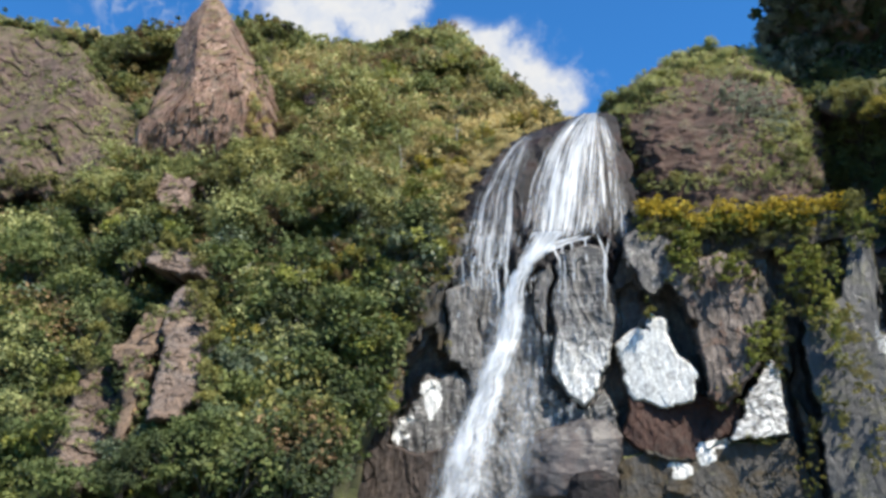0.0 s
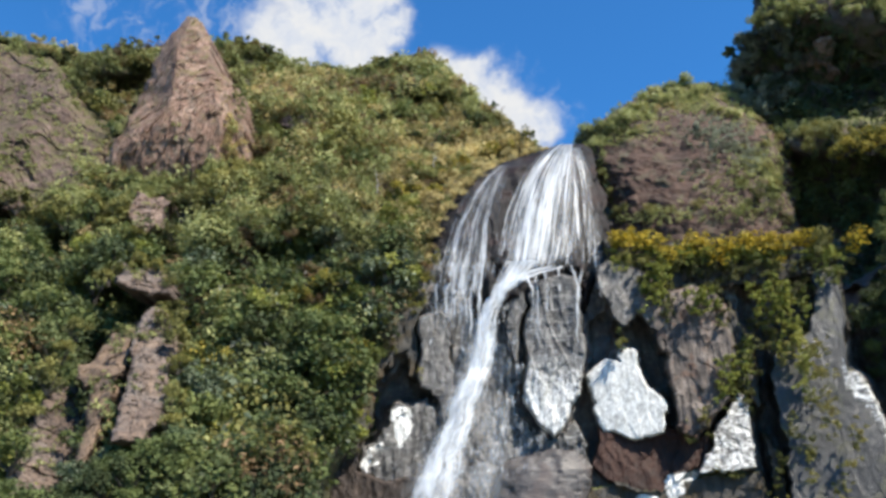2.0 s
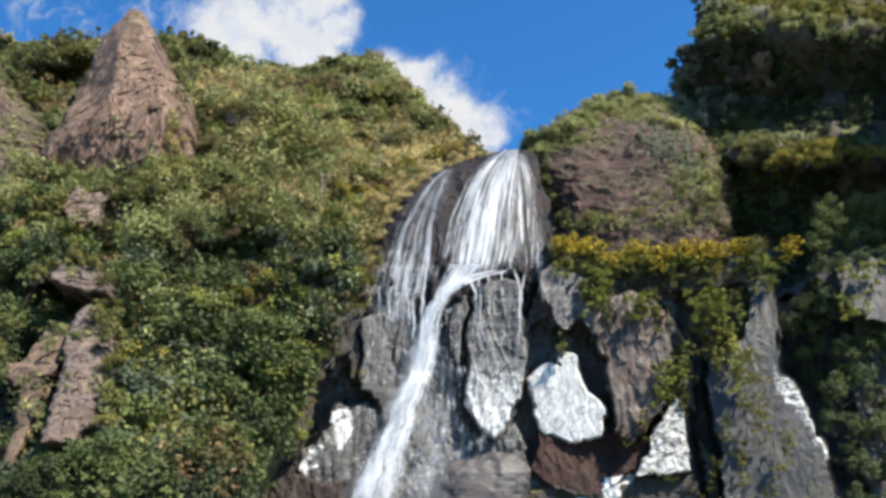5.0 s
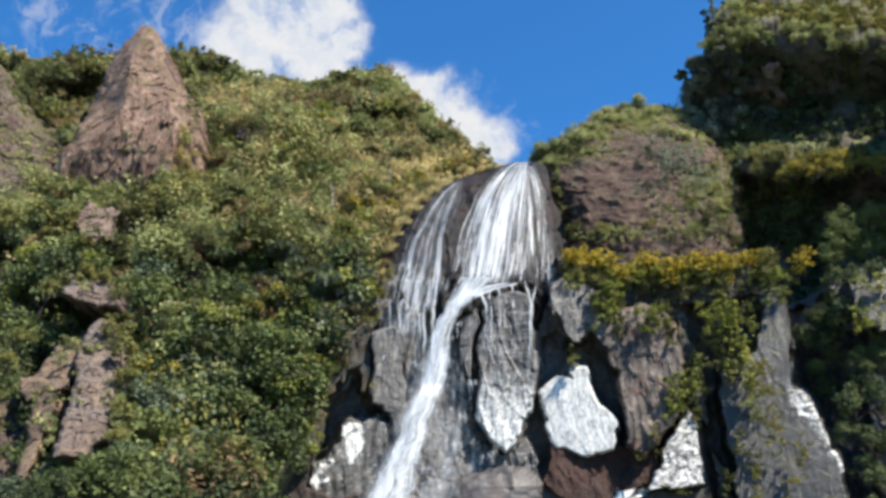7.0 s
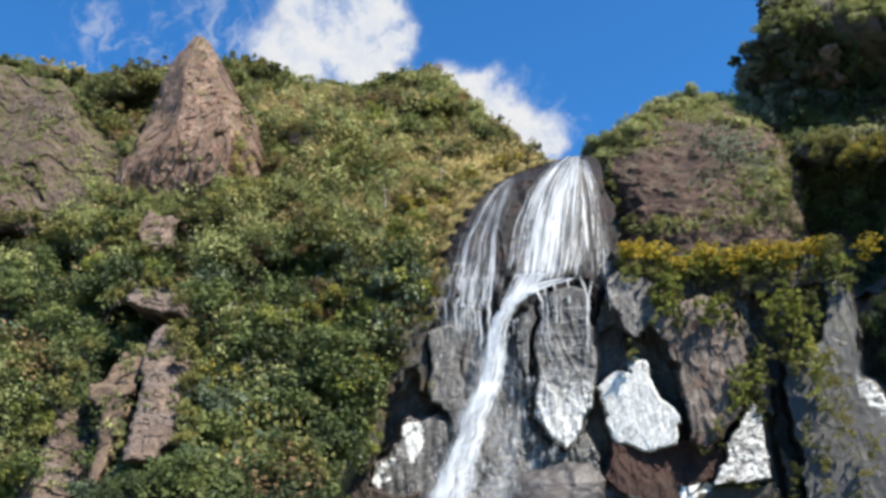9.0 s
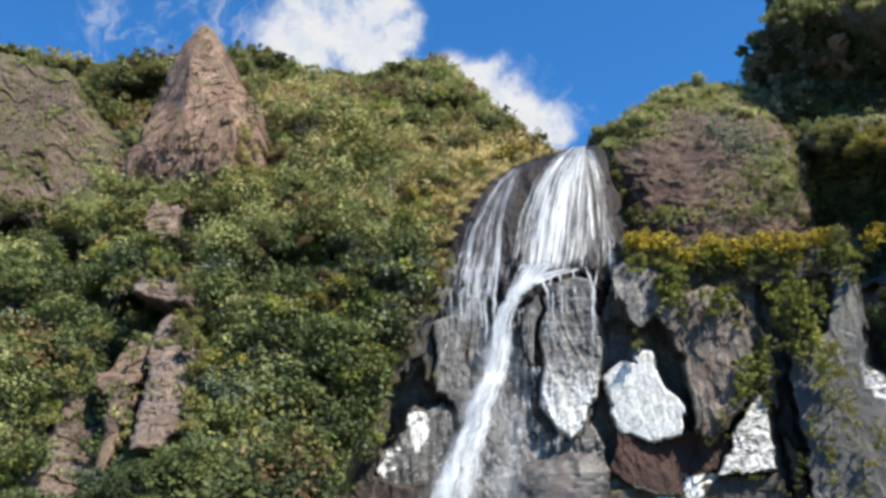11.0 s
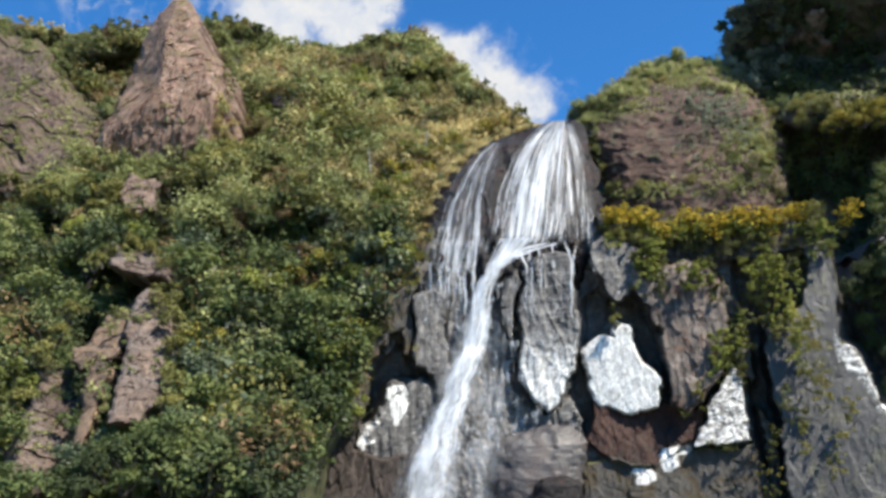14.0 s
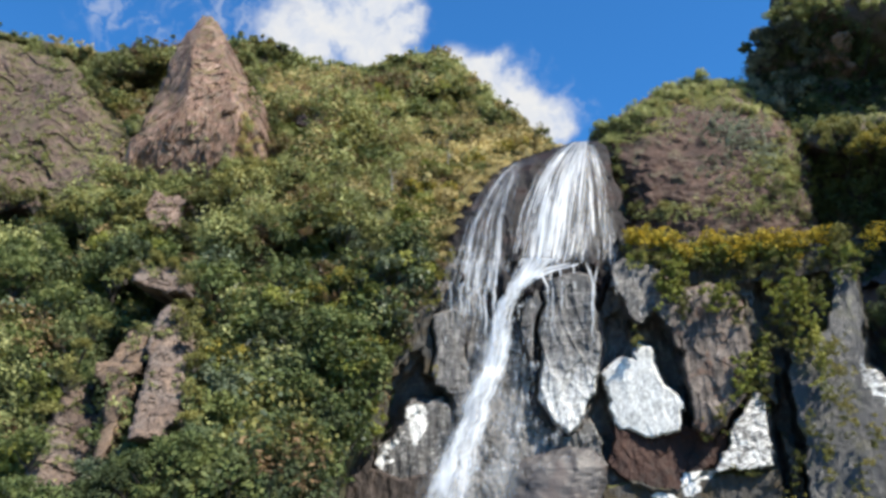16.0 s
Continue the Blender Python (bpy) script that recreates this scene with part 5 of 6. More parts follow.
plant(SUNNY, spots, lambda a, b: hill_ahead(a, b) - 1.5, RNG.uniform(0.6, 1.05, len(spots)), 0.4)
RUSTY = models_of("rusty_bush", "small rusty orange-brown bush among the green", LEAF_RUST, (86, 87), leaf=0.16, count=500, group="bushes on the slope")
spots = [(222, 700), (214, 730), (210, 680), (228, 652), (470, 570), (455, 560), (560, 740), (556, 700), (680, 480), (672, 500), (520, 640), (470, 640), (250, 880), (430, 440), (510, 420), (620, 300), (560, 320), (460, 260), (380, 290), (700, 340), (240, 540), (260, 560), (600, 250), (330, 160), (380, 210), (650, 170), (550, 190), (420, 330)]
plant(RUSTY, spots, lambda a, b: hill_ahead(a, b) - 1.4, RNG.uniform(0.5, 0.9, len(spots)), 0.4)
STRAWS = models_of("dry_bush", "pale straw-coloured bush above the fall", LEAF_DRY, (66, 67), leaf=0.2, count=600, group="dry bushes on the slope")
spots = [(690, 250), (730, 270), (760, 290), (790, 300), (820, 305), (848, 302), (700, 300), (740, 320), (770, 334), (660, 330), (710, 350), (680, 380), (650, 300), (730, 376), (700, 410), (664, 420), (640, 460), (300, 350), (330, 370)]
plant(STRAWS, spots, lambda a, b: hill_ahead(a, b) - 1.1, RNG.uniform(0.8, 1.5, len(spots)), 0.4)

# more bushes, uneven in size, through the rest of the slope
more_a, more_b, _ = hill_places(260)
pale = (fractal(np.stack([more_a / 160, more_b / 160, 0 * more_a], -1), 2, 95) + 0.6 * np.clip((470 - more_b) / 250, -0.6, 1) + 0.8 * ((more_a > 340) & (more_b < 440))) > 0.1
more_at = spot(more_a, more_b, hill_ahead(more_a, more_b)) + np.array([0, -0.4, 0.7])
for sel, name, label, mat in ((pale, "olive_bushes", "rounded olive bushes over the upper slope", LEAF_OLIVE), (~pale, "green_bushes", "rounded green bushes over the slope", LEAF_DEEP)):
    top_room = np.maximum(0, more_b - curve_at(SKYLINE, more_a))[sel] * more_at[sel][:, 1] / 2200
    scatter(name, label, "bushes", more_at[sel], np.minimum(0.9 + 2.0 * RNG.uniform(0, 1, sel.sum()) ** 2, 0.4 + top_room), 0.2, mat, per=640, lumps=11)

# bushes along the skyline
RIDGE = models_of("ridge_shrub", "small olive bush on the ridge against the sky", LEAF_OLIVE, (9, 10), leaf=0.24, count=420, group="bushes on the ridge")
ridge_a = np.concatenate([np.arange(-200, 200, 17), np.arange(300, 875, 13)]) + RNG.uniform(-6, 6, 24 + 45)
spots = [(x, curve_at(SKYLINE, x) + 14) for x in ridge_a]
plant(RIDGE, spots, hill_ahead, RNG.uniform(0.5, 1.15, len(spots)), 0.7)

# ---- growth round the fall ----
dome_ahead = rock_front(DOME, 3.6, 0.8)
shade_ahead = rock_front(SHADE, 6.0, 0.8)


def flat_ahead(y):
    return lambda a, b: y + 0 * a


def mass(name, label, category, mat, regions, leaf, per=60, rad=(0.25, 0.6), slim=0.55):
    """Low growth through several patches: (a, b, half width, half height, metres ahead, clumps)."""
    C = []
    for pa, pb, wa, wb, y, n in regions:
        u = np.clip(RNG.normal(size=(n, 2)) * 0.5, -1, 1)
        C.append(spot(pa + wa * u[:, 0], pb + wb * u[:, 1], (y(pa + wa * u[:, 0], pb + wb * u[:, 1]) - 0.1 if callable(y) else y) + RNG.uniform(-0.4, 0.4, n)))
    C = np.concatenate(C)
    return scatter(name, label, category, C, RNG.uniform(*rad, len(C)), leaf, mat, per=per, lumps=4, slim=slim)


LEDGE = models_of("yellow_bush", "bush with dense yellow flowers on the rock ledge", LEAF_BLOOM, (11, 12, 13), leaf=0.15, category="bush", group="yellow bushes on the ledge")
spots = [(1012, 462), (1040, 452), (1065, 470), (1110, 476), (1140, 480), (1165, 474), (1195, 478), (1225, 462), (1250, 472), (1280, 466), (1310, 458), (1335, 464), (1090, 488), (1210, 488)]
plant(LEDGE, spots, flat_ahead(52.3), RNG.uniform(0.65, 1.0, len(spots)), 0.6)
HANG = models_of("hanging_bush", "green bush hanging over the rock ledge", LEAF_GREEN, (14, 15, 16), leaf=0.15, category="bush", group="bushes hanging over the ledge")
spots = [(1020, 492), (1050, 500), (1085, 505), (1120, 510), (1160, 515), (1200, 520), (1240, 515), (1280, 510), (1320, 505), (1355, 490), (1290, 570), (1320, 560), (1290, 620), (1320, 610), (1180, 545), (1345, 540), (1375, 480), (1395, 495), (1385, 515), (1360, 465)]
plant(HANG, spots, flat_ahead(51.6), RNG.uniform(0.6, 1.05, len(spots)), 0.5)
mass("hanging_ferns", "bright green ferns and creepers hanging on the cliff", "ferns", LEAF_GREEN,
     [(1075, 540, 26, 60, 51.0, 26), (1160, 555, 24, 30, 50.6, 12), (1190, 590, 14, 40, 50.6, 12), (1290, 560, 50, 60, 50.6, 30), (1300, 650, 22, 30, 50.0, 10), (1215, 690, 12, 50, 50.6, 14), (1265, 630, 30, 30, 50.8, 12), (1235, 720, 14, 60, 51.0, 14),
      (1140, 480, 160, 26, 51.9, 50), (1100, 590, 14, 20, 50.4, 6), (1015, 640, 10, 26, 50.8, 6)], 0.2, per=50, rad=(0.2, 0.45))
mass("bright_ferns", "fresh green ferns and creepers spilling down the clefts", "ferns", LEAF_FRESH,
     [(1080, 525, 24, 44, 50.6, 50), (1060, 545, 14, 30, 50.6, 16), (1155, 560, 26, 26, 50.0, 34), (1280, 560, 50, 40, 50.2, 60), (1310, 620, 30, 50, 49.8, 40), (1230, 660, 12, 60, 50.6, 24), (1190, 710, 24, 44, 50.0, 40), (1330, 690, 20, 40, 49.2, 30), (1170, 484, 170, 16, 51.4, 150), (1020, 500, 20, 16, 51.4, 14), (1370, 505, 24, 30, 50.2, 30), (1550, 500, 40, 22, 48.8, 26), (1530, 560, 30, 24, 48.8, 20)], 0.17, per=50, rad=(0.18, 0.42))
mass("ledge_bloom", "strip of yellow-flowering scrub along the rock ledge", "scrub", LEAF_BLOOM,
     [(1020, 456, 26, 14, 51.6, 34), (1062, 462, 28, 16, 51.5, 36), (1104, 484, 26, 14, 51.3, 26), (1146, 464, 26, 18, 51.5, 34), (1192, 476, 30, 20, 51.3, 40), (1240, 462, 24, 16, 51.6, 30), (1274, 470, 26, 24, 51.3, 40), (1322, 462, 26, 16, 51.6, 26), (1420, 462, 26, 18, 51.0, 20)], 0.17, per=50, rad=(0.22, 0.6))
mass("moss_cushions", "yellow-green moss cushions on the rocks", "moss", LEAF_MOSS,
     [(1360, 690, 22, 10, 49.0, 10), (1350, 740, 26, 18, 48.8, 14), (1310, 800, 10, 40, 48.6, 12), (1290, 850, 10, 40, 48.6, 12), (1400, 860, 26, 14, 47.8, 8), (1160, 765, 14, 34, 49.6, 12), (1130, 800, 10, 24, 50.3, 8), (1200, 868, 40, 8, 50.2, 12),
      (680, 500, 14, 40, 52.5, 16), (650, 565, 22, 30, 51.8, 14), (690, 470, 8, 30, 53.2, 8), (600, 640, 24, 30, 51.6, 14), (560, 720, 12, 50, 51.2, 14), (530, 790, 16, 40, 50.2, 14), (470, 880, 20, 24, 49.2, 14), (1280, 940, 30, 50, 49.6, 16), (1350, 660, 20, 30, 49.0, 22), (1372, 760, 14, 70, 48.6, 30), (1340, 830, 12, 50, 48.3, 22), (1420, 800, 14, 40, 48.3, 16), (1390, 900, 20, 40, 47.6, 16)], 0.13, per=60, rad=(0.12, 0.3))
mass("rust_moss", "rust-orange moss at the edge of the water", "moss", LEAF_YELLOW, [(672, 530, 8, 26, 52.2, 8), (660, 690, 10, 12, 50.9, 5), (668, 560, 8, 10, 51.8, 5)], 0.1, per=50, rad=(0.1, 0.22))
mass("crag_grass", "tufts of grey-green scrub on the bare crags", "grass", LEAF_OLIVE,
     [(-60, 95, 60, 16, crag_front, 40), (-20, 125, 30, 20, crag_front, 24), (30, 160, 30, 24, crag_front, 26), (-30, 200, 90, 60, crag_front, 40), (40, 235, 40, 60, crag_front, 56), (-90, 290, 80, 40, crag_front, 50), (60, 300, 30, 40, crag_front, 36), (-180, 200, 80, 90, crag_front, 40), (20, 340, 30, 30, crag_front, 20), (0, 190, 30, 12, crag_front, 16),
      (346, 185, 14, 40, spire_front, 20),
      (335, 250, 14, 60, spire_front, 16), (320, 320, 26, 16, spire_front, 14), (280, 340, 40, 10, spire_front, 14), (150, 330, 50, 14, spire_front, 12), (250, 280, 60, 40, spire_front, 8)], 0.2, per=46, rad=(0.2, 0.55))
mass("dome_grass", "sunlit grass and low scrub on the domed rock", "grass", LEAF_OLIVE,
     [(960, 300, 22, 24, dome_ahead, 74), (1000, 275, 40, 14, dome_ahead, 110), (1060, 240, 50, 14, dome_ahead, 132), (1120, 215, 60, 16, dome_ahead, 154), (1180, 212, 50, 20, dome_ahead, 132), (1235, 245, 26, 26, dome_ahead, 74), (985, 345, 10, 60, dome_ahead, 57), (1010, 410, 30, 14, dome_ahead, 44),
      (1280, 340, 24, 60, dome_ahead, 154), (1240, 350, 56, 56, dome_ahead, 330), (1160, 225, 80, 22, dome_ahead, 198), (1040, 262, 60, 22, dome_ahead, 154), (1100, 415, 90, 16, dome_ahead, 132), (1220, 410, 60, 20, dome_ahead, 110), (1290, 400, 24, 40, dome_ahead, 66), (1170, 370, 50, 30, dome_ahead, 39)], 0.13, per=34, rad=(0.14, 0.36))
mass("dry_grass", "pale dry grass along the dome's skyline", "grass", LEAF_DRY, [(1000, 268, 50, 10, dome_ahead, 26), (1090, 222, 60, 12, dome_ahead, 34), (1170, 205, 50, 12, dome_ahead, 26), (950, 296, 14, 14, dome_ahead, 10)], 0.15, per=44, rad=(0.15, 0.35))
mass("grey_creeper", "grey-green creeper spread over the domed rock", "creeper", LEAF_GREY, [(1150, 275, 40, 26, dome_ahead, 60), (1200, 290, 50, 34, dome_ahead, 130), (1150, 330, 30, 40, dome_ahead, 30), (1240, 300, 26, 30, dome_ahead, 50)], 0.16, per=44, rad=(0.12, 0.3))
mass("dome_scrub", "pale green scrub along the crown of the domed rock", "scrub", LEAF_OLIVE,
     [(958, 302, 16, 24, dome_ahead, 30), (980, 278, 22, 16, dome_ahead, 34), (1010, 258, 26, 16, dome_ahead, 38), (1045, 236, 28, 16, dome_ahead, 38), (1080, 212, 30, 14, dome_ahead, 40), (1120, 200, 36, 14, dome_ahead, 44), (1160, 202, 36, 16, dome_ahead, 44), (1195, 214, 30, 18, dome_ahead, 36), (1228, 238, 20, 20, dome_ahead, 26),
      (1270, 330, 24, 50, dome_ahead, 40)], 0.16, per=60, rad=(0.3, 0.65))
mass("grey_creeper", "dense grey-green creeper over the side of the domed rock", "creeper", LEAF_GREY, [(1195, 268, 50, 36, dome_ahead, 170), (1240, 310, 36, 44, dome_ahead, 110), (1150, 250, 24, 20, dome_ahead, 30)], 0.14, per=44, rad=(0.12, 0.3))
DOMEB = models_of("shrub", "low green shrub on the crown of the domed rock", LEAF_OLIVE, (17, 18), leaf=0.17, group="shrubs on the dome")
spots = [(950, 290), (958, 282), (975, 272), (990, 268), (1015, 252), (1045, 235), (1060, 222), (1075, 205), (1105, 196), (1130, 196), (1155, 205), (1090, 222), (1190, 205), (1215, 200), (1180, 240), (1210, 250), (970, 300), (1000, 275), (1030, 255)]
plant(DOMEB, spots, dome_ahead, RNG.uniform(0.6, 1.2, len(spots)), 0.3)

FOOT = models_of("shrub", "green bush growing against the foot of bare rock", LEAF_GREEN, (34, 35, 36), leaf=0.18, group="bushes below the rocks")
spots = [(120, 392), (240, 384), (300, 362), (335, 342), (-170, 372), (-120, 364), (-70, 372), (-20, 400), (20, 400), (75, 392), (90, 412),  (120, 400), (235, 392), (262, 372), (290, 358), (320, 345), (345, 320), (215, 425), (150, 432), (340, 350),
         (118, 492), (150, 486), (182, 494), (205, 515), (84, 510), (216, 560), (206, 588), (216, 630), (222, 660), (218, 720), (212, 780), (190, 835), (150, 850), (110, 856), (90, 880), (50, 900), (10, 910), (-50, 945), (-100, 950), (-110, 900), (-90, 830), (-60, 760), (-20, 690), (10, 640), (40, 600)]
spots = [q for q in spots if within(SCAR_EDGE, *np.array(q, float)) < -4]
low_spots = [q for q in spots if q[1] > 815]
spots = [q for q in spots if q[1] <= 815]
plant(FOOT, spots, lambda a, b: slope_ahead(a, b) - np.where(b < 440, 2.6, 5.2), np.where(np.array(spots)[:, 1] < 420, 1.3, 0.9) * RNG.uniform(0.75, 1.3, len(spots)), 0.7)
LOWER = models_of("shrub", "deep green bush below the bare outcrops", LEAF_DEEP, (71, 72), leaf=0.18, group="bushes below the rocks")
plant(LOWER, low_spots + [(80, 862), (130, 872), (180, 862), (210, 850), (40, 930), (120, 910)], lambda a, b: slope_ahead(a, b) - 6.2, RNG.uniform(0.8, 1.4, len(low_spots) + 6), 0.7)

mass("dry_grass", "pale dry grass on the flank of the rock spire", "grass", LEAF_DRY, [(330, 290, 22, 50, spire_front, 60), (345, 330, 18, 24, spire_front, 30), (325, 220, 14, 40, spire_front, 16), (250, 344, 60, 8, spire_front, 40)], 0.18, per=46, rad=(0.2, 0.5))
mass("foot_grass", "pale grass and low scrub at the foot of the spire", "grass", LEAF_OLIVE, [(200, 346, 130, 16, spire_front, 150), (300, 326, 50, 20, spire_front, 60), (110, 334, 40, 16, spire_front, 40), (20, 366, 50, 20, crag_front, 40)], 0.2, per=60, rad=(0.35, 0.85))
GLOOM = models_of("dark_shrub", "dark leafy bush low on the slope", LEAF_DARK, (68, 69, 70), leaf=0.17, group="dark bushes low on the slope")
spots = [(230, 800), (262, 830), (300, 780), (330, 860), (290, 900), (370, 820), (400, 880), (240, 900), (350, 940), (420, 950), (200, 930), (120, 930), (405, 492), (60, 560), (30, 540), (-40, 440), (0, 450), (40, 440), (90, 450), (-20, 480), (20, 490), (60, 480), (100, 500), (-50, 520), (-10, 530), (70, 520), (-60, 570), (-20, 590), (20, 600), (50, 620), (10, 640), (-30, 640), (-10, 670), (20, 670), (260, 860), (300, 850), (220, 850), (340, 870), (180, 900), (390, 720), (280, 640)]
plant(GLOOM, spots, lambda a, b: hill_ahead(a, b) - 1.2, RNG.uniform(1.0, 1.9, len(spots)), 0.5)
mass("outcrop_grass", "tufts of dry grass and scrub on the bare outcrops", "grass", LEAF_OLIVE, [(60, 700, 40, 14, shelf_front, 18), (30, 730, 20, 30, shoulder_front, 18), (120, 610, 30, 16, shelf_front, 14), (90, 770, 12, 40, rib_front, 10), (170, 616, 36, 14, face_front, 22), (200, 700, 14, 60, face_front, 22), (140, 700, 20, 50, face_front, 8), (108, 640, 12, 16, rib_front, 8), (0, 760, 40, 60, shoulder_front, 26), (-40, 840, 40, 50, shoulder_front, 20), (150, 500, 40, 12, knob_front, 18), (180, 400, 36, 24, scar_front, 16)], 0.15, per=40, rad=(0.15, 0.42))
SPIREFOOT = models_of("shrub", "olive bush at the foot of the rock spire", LEAF_OLIVE, (64, 65), leaf=0.2, group="bushes below the rocks")
spots = [(95, 336), (120, 344), (148, 350), (176, 354), (206, 354), (236, 350), (266, 346), (296, 338), (322, 326)]
plant(SPIREFOOT, [(pa, pb + 12) for pa, pb in spots], lambda a, b: spire_front(a, b) - 0.6, RNG.uniform(0.5, 0.9, len(spots)), 0.6)
BROWY = models_of("dry_bush", "dry yellowish bush at the edge of the falling water", LEAF_DRY, (40, 41), leaf=0.16, group="bushes beside the fall")
spots = [(895, 292), (868, 300), (842, 307), (818, 314), (797, 325), (775, 340), (757, 354), (742, 370), (727, 390), (712, 414), (700, 440), (690, 462), (680, 486), (670, 512), (830, 300), (780, 322)]
plant(BROWY, [(pa - 10, pb) for pa, pb in spots], lambda a, b: brow_ahead(a + 14, b, True) + 0.3, RNG.uniform(0.5, 0.9, len(spots)), 0.6)
SIDE = models_of("shrub", "olive bush at the side of the domed rock", LEAF_GREEN, (42, 43), leaf=0.16, group="shrubs on the dome")
spots = [(1250, 250), (1270, 268), (1290, 288), (1302, 310), (1308, 335), (1310, 360), (1312, 385), (1314, 410), (1300, 430), (1280, 372), (1262, 340), (1250, 390), (1285, 330), (1230, 300), (1265, 300), (1220, 360), (1190, 395), (1150, 400), (1100, 410), (1060, 415), (1020, 410), (1000, 380), (988, 350), (982, 320)]
plant(SIDE, spots, dome_ahead, RNG.uniform(0.45, 0.9, len(spots)), 0.4)

# ---- growth on the shaded cliff ----
def shade_places(n, a0, a1, b0, b1):
    pa, pb = RNG.uniform(a0, a1, n), RNG.uniform(b0, b1, n)
    ok = pa > np.interp(pb, [q[0] for q in SHADE], [q[1] for q in SHADE]) + 4
    return pa[ok], pb[ok]


pa, pb = shade_places(2600, 1215, 1700, 74, 1000)
gap = fractal(np.stack([pa / 60, pb / 60, 0 * pa], -1), 3, 77) > -0.75
pa, pb = pa[gap], pb[gap]
# Part of the cliff's shade is put into these darker leaves.
scatter("shade_scrub", "scrub with shade-darkened leaves clinging to the shaded cliff", "scrub", spot(pa, pb, shade_ahead(pa, pb) - 0.3), RNG.uniform(0.35, 1.1, len(pa)), 0.26, LEAF_DARK, per=60, lumps=4)
# Pale grey-green leaf colour stands in for light on this edge.
EDGE = models_of("shrub", "bush outlined on the cliff's edge, its light put into pale leaves", LEAF_GREY, (31, 32, 33), leaf=0.2, group="bushes on the shaded cliff")
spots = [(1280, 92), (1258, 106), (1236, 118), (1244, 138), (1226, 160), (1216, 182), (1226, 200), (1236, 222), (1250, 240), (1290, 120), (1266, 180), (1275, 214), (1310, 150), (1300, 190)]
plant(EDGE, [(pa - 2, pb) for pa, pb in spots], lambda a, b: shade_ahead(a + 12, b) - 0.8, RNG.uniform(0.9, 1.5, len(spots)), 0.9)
CREST = models_of("shrub", "sunlit green bush outlined on the cliff's edge", LEAF_OLIVE, (61, 62, 63), leaf=0.2, group="bushes on the shaded cliff")
spots = [(1322, -4), (1304, 6), (1292, 26), (1274, 46), (1266, 64), (1252, 82), (1318, 30), (1300, 56), (1290, 78), (1318, 66), (1340, 48)]
plant(CREST, spots, lambda a, b: shade_ahead(a + 12, b) - 0.8, RNG.uniform(0.7, 1.3, len(spots)), 0.9)
SHADY = models_of("shrub", "olive green bush on a sunlit ledge of the dark cliff", LEAF_GREEN, (19, 20, 21), leaf=0.17, group="bushes on the shaded cliff")
spots = [(1300, 262), (1325, 258), (1350, 262), (1378, 268), (1402, 262), (1430, 266), (1460, 258), (1490, 262), (1520, 260), (1550, 266), (1340, 284), (1390, 288), (1290, 284)]
plant(SHADY, [(pa, pb + 14) for pa, pb in spots if pa > 1310], lambda a, b: shade_ahead(a, b) - 1.4, RNG.uniform(0.7, 1.2, len(spots)), 0.5)
spots = [(1340, 330), (1390, 350), (1440, 370), (1500, 340), (1540, 380), (1490, 410), (1540, 430), (1410, 430), (1450, 470), (1500, 590), (1540, 610), (1480, 640), (1520, 660), (1560, 640),
         (1450, 560), (1430, 620), (1460, 700), (1500, 740), (1540, 700), (1510, 800), (1550, 840), (1540, 760), (1580, 560), (1600, 450), (1620, 350), (1360, 420), (1320, 400), (1470, 330), (1580, 330), (1460, 430), (1520, 470), (1350, 380), (1420, 336), (1445, 345), (1400, 390), (1440, 410), (1330, 350), (1372, 330)]
# The darker leaf colour carries some of the shade on these bushes.
DUSKY = models_of("dark_shrub", "green bush with shade-darkened leaves in the dark cleft", LEAF_DARK, (37, 38, 39), leaf=0.17, group="bushes on the shaded cliff")
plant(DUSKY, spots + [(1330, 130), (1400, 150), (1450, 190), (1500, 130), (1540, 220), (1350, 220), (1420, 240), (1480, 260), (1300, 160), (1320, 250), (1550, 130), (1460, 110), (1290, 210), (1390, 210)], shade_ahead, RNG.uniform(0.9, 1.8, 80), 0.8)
CLEFT = models_of("shrub", "leafy green bush beside the dark cleft", LEAF_DEEP, (73, 74, 75), leaf=0.16, group="bushes beside the cleft")
spots = [(1450, 600), (1475, 628), (1505, 640), (1535, 622), (1562, 640), (1484, 585), (1448, 645), (1524, 662), (1560, 600), (1590, 622), (1462, 566), (1600, 660)]
plant(CLEFT, spots, lambda a, b: np.where(a < 1500, 52.0, 50.4), RNG.uniform(0.6, 1.0, len(spots)), 0.5)
spots = [(1470, 452), (1500, 440), (1530, 446), (1560, 436), (1590, 446), (1515, 412), (1555, 402), (1480, 425), (1590, 412), (1490, 394), (1530, 386), (1565, 392), (1600, 382)]
for pa, pb in spots:
    made = copy_thing(CLEFT[pa % 3], Matrix.Identity(4))
    made.matrix_basis = Matrix.Translation(Vector(spot(np.array(float(pa)), np.array(float(pb)), np.array(54.0))) - Vector((0, 0, 0.7))) @ Matrix.Rotation(pa * 0.7, 4, "Z") @ Matrix.Diagonal((1.1, 1.1, 1.2, 1))
# Shade in the cleft is partly painted by the dark leaf colour.
MURKY = models_of("dark_shrub", "bush with shade-darkened leaves low in the cleft", LEAF_DARK, (76, 77), leaf=0.17, group="bushes beside the cleft")
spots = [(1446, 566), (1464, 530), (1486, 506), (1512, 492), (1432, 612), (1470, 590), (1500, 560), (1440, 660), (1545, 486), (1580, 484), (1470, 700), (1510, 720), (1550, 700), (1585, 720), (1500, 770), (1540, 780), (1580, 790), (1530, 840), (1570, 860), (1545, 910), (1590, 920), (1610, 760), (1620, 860)]
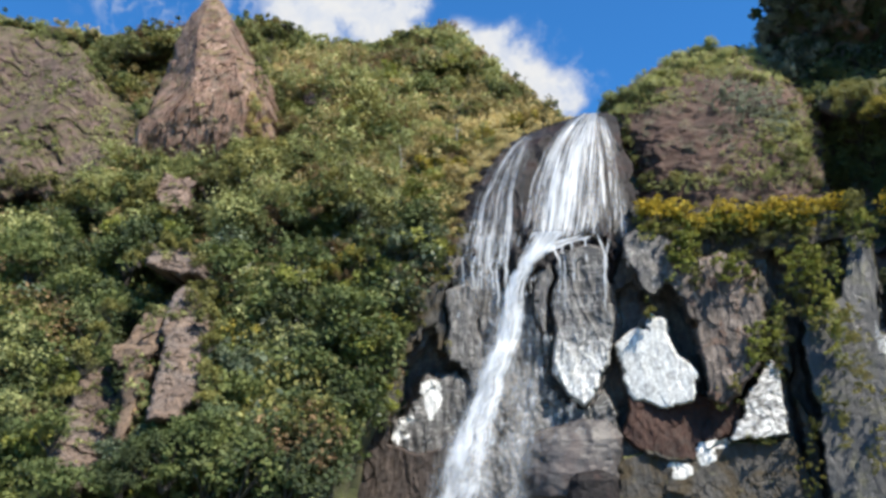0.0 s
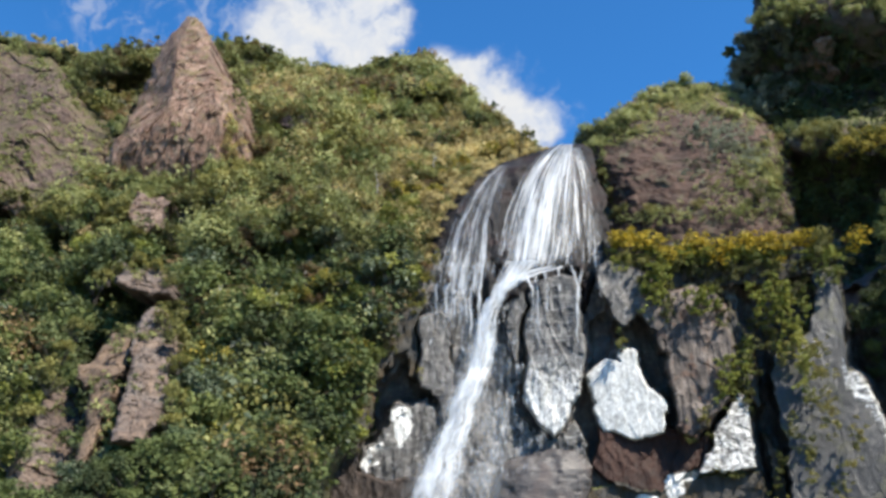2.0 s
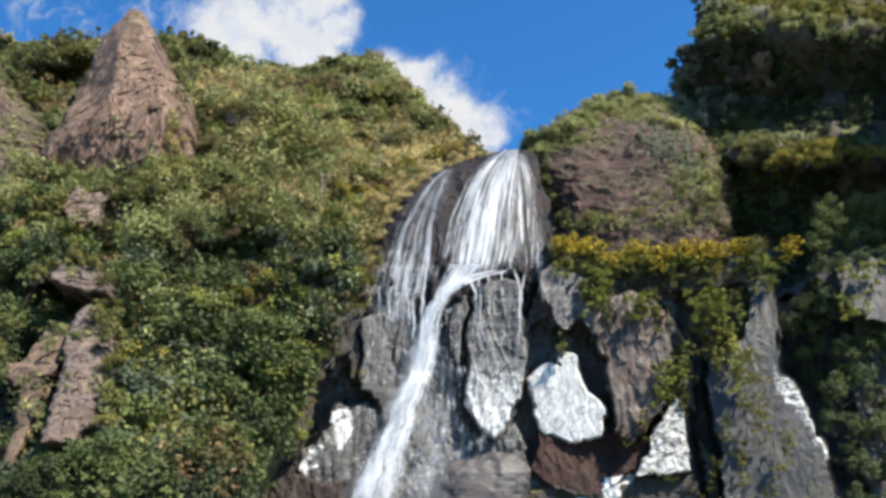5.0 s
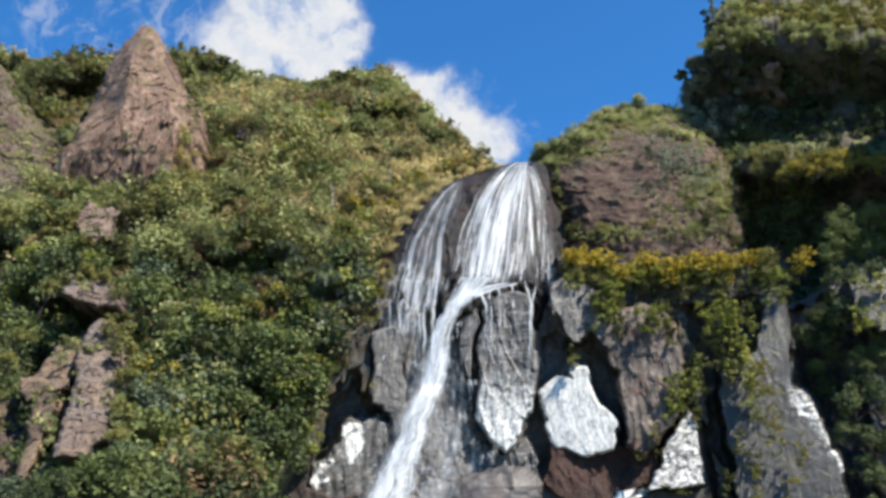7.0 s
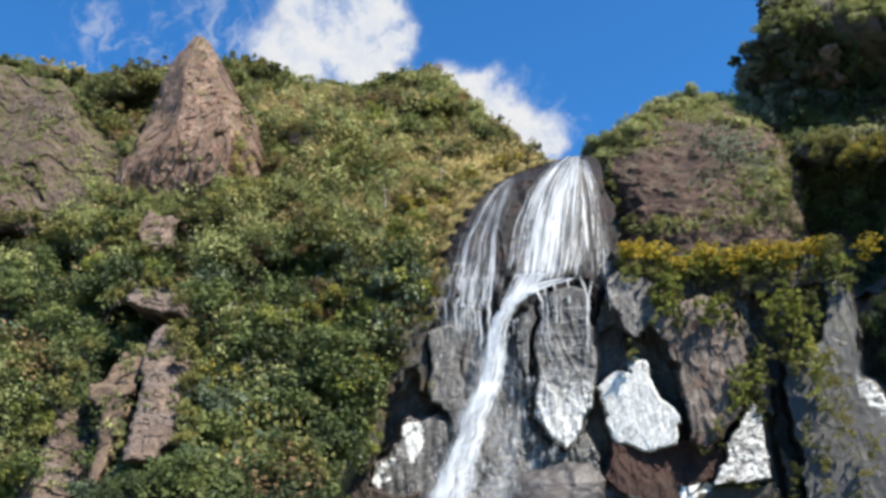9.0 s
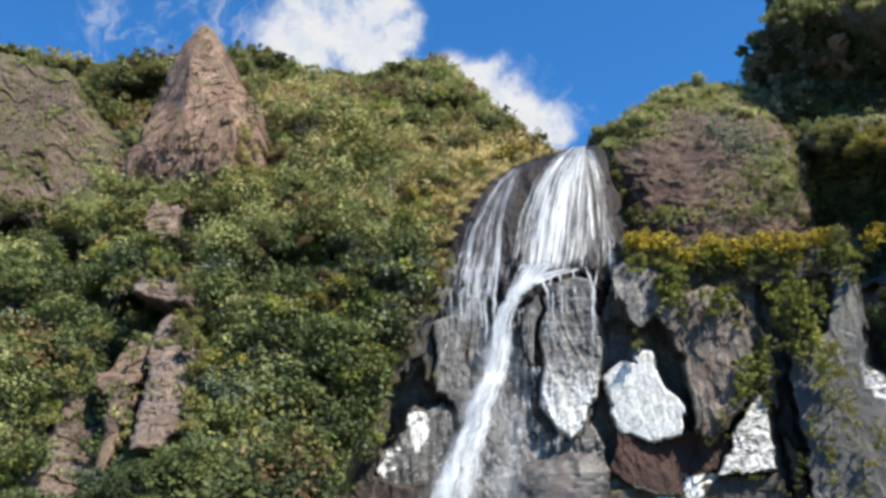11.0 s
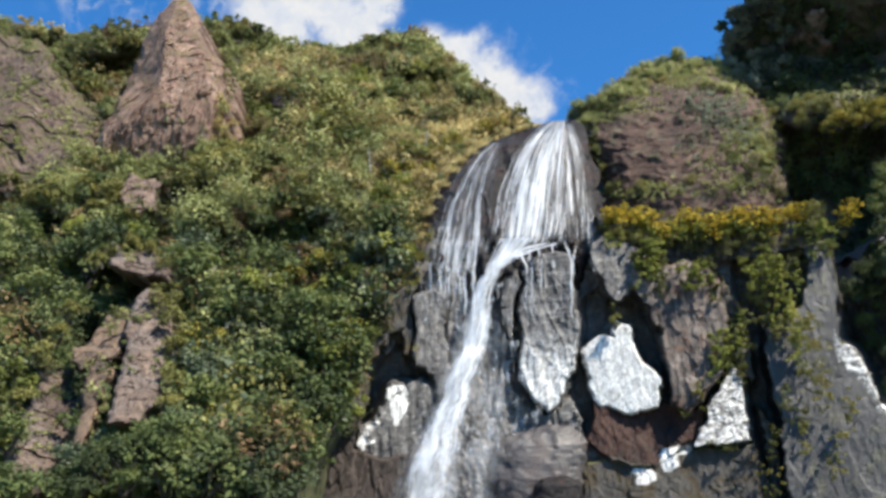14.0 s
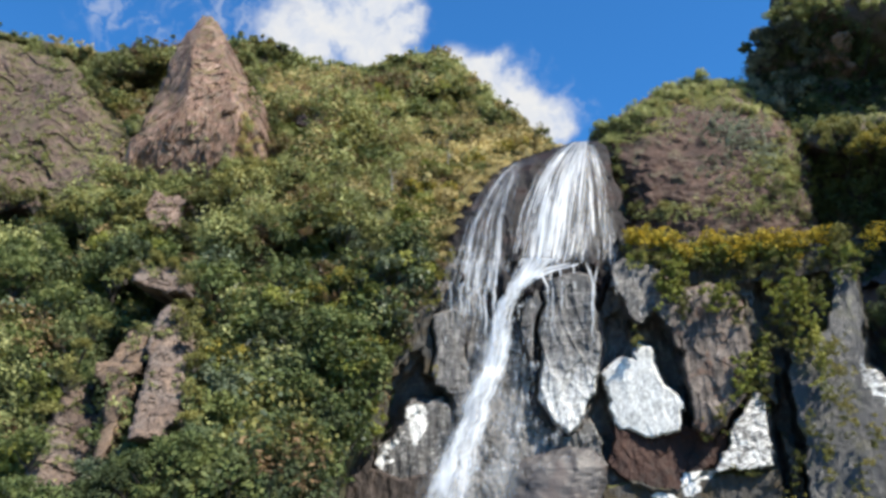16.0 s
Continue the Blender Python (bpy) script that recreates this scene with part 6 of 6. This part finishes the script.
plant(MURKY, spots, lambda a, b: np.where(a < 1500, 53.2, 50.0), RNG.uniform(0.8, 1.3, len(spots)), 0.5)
RIMY = models_of("yellow_bush", "sunlit yellow-green bush on a ledge of the shaded cliff", LEAF_YELLOW, (22, 23), leaf=0.16, category="bush", group="yellow bushes on the shaded cliff")
spots = [(1412, 292), (1432, 286), (1452, 280), (1470, 284), (1490, 278), (1506, 270), (1520, 282), (1500, 296), (1540, 288), (1384, 312), (1400, 300), (1562, 296), (1480, 300), (1440, 300), (1590, 290)]
plant(RIMY, spots, lambda a, b: shade_ahead(a, b) - 2.2, RNG.uniform(0.6, 1.0, len(spots)), 0.6)
mass("rim_grass", "sunlit olive grass and ferns on the cliff's rim", "grass", LEAF_MOSS, [(1330, 20, 40, 24, shade_ahead, 60), (1390, 25, 60, 24, shade_ahead, 80), (1460, 35, 70, 24, shade_ahead, 90), (1540, 40, 70, 26, shade_ahead, 90), (1300, 60, 24, 24, shade_ahead, 26), (1450, -15, 150, 18, shade_ahead, 110), (1620, 40, 60, 30, shade_ahead, 50), (1440, 10, 180, 30, shade_ahead, 160)], 0.24, per=60, rad=(0.4, 0.95))
RIMB = models_of("shrub", "olive bush hanging over the cliff's rim", LEAF_OLIVE, (44, 45), leaf=0.18, group="bushes on the rim")
spots = [(1335, 40), (1352, 62), (1370, 30), (1390, 58), (1412, 74), (1430, 50), (1455, 68), (1475, 84), (1500, 60), (1520, 78), (1545, 70), (1565, 88), (1590, 66), (1340, 16), (1400, 20), (1460, 30), (1530, 36)]
plant(RIMB, spots, lambda a, b: shade_ahead(a, b) - 0.4, RNG.uniform(0.6, 1.3, len(spots)), 0.7)
TREES = [tree_model("tree", "small dark tree leaning out from the cliff's rim", LEAF_DARK, s, group="trees on the rim") for s in (51, 52)]
spots = [(1272, 52), (1228, 150), (1300, 14)]
plant(TREES, spots, lambda a, b: shade_ahead(a, b) - 0.5, RNG.uniform(0.45, 0.75, len(spots)), 0.6)


# ---- bare stems and dead wood on the slope ----
def dead_tree(label, seed, high):
    r = np.random.default_rng(seed)
    tree = new("dead_tree")
    way = np.linspace(0, 1, 8)[:, None]
    line = way * np.array([0.15 * r.normal(), 0.1 * r.normal(), high]) + 0.05 * r.normal(size=(8, 3)) * way - np.array([0, 0, 0.5]) * (1 - way)
    v, f = tube(line, np.linspace(0.09, 0.03, 8), 7)
    link_mesh("trunk", v, f, PALE_BARK, tree)
    for k in range(5):
        base = line[r.integers(3, 8)]
        tip = base + np.array([0.45 * r.normal(), 0.3 * r.normal(), r.uniform(0.2, 0.7)]) * high / 2.5
        w = np.linspace(0, 1, 5)[:, None]
        v, f = tube(base + (tip - base) * w + 0.03 * r.normal(size=(5, 3)) * w, np.linspace(0.035, 0.012, 5), 5)
        link_mesh("branch", v, f, PALE_BARK, tree)
    return tagged(tree, label, "dead tree", "dead trees on the slope")


for k, (pa, pb, high) in enumerate([(588, 372, 2.2), (812, 246, 1.6), (690, 338, 1.8), (452, 520, 1.5), (300, 566, 1.4)]):
    ahead = hill_ahead if pa < 1000 else shade_ahead
    p = spot(np.array(float(pa)), np.array(float(pb)), ahead(np.array(float(pa)), np.array(float(pb))) - 1.2)
    dead_tree("thin pale dead tree standing among the scrub", 60 + k, high).matrix_basis = Matrix.Translation(Vector(p))
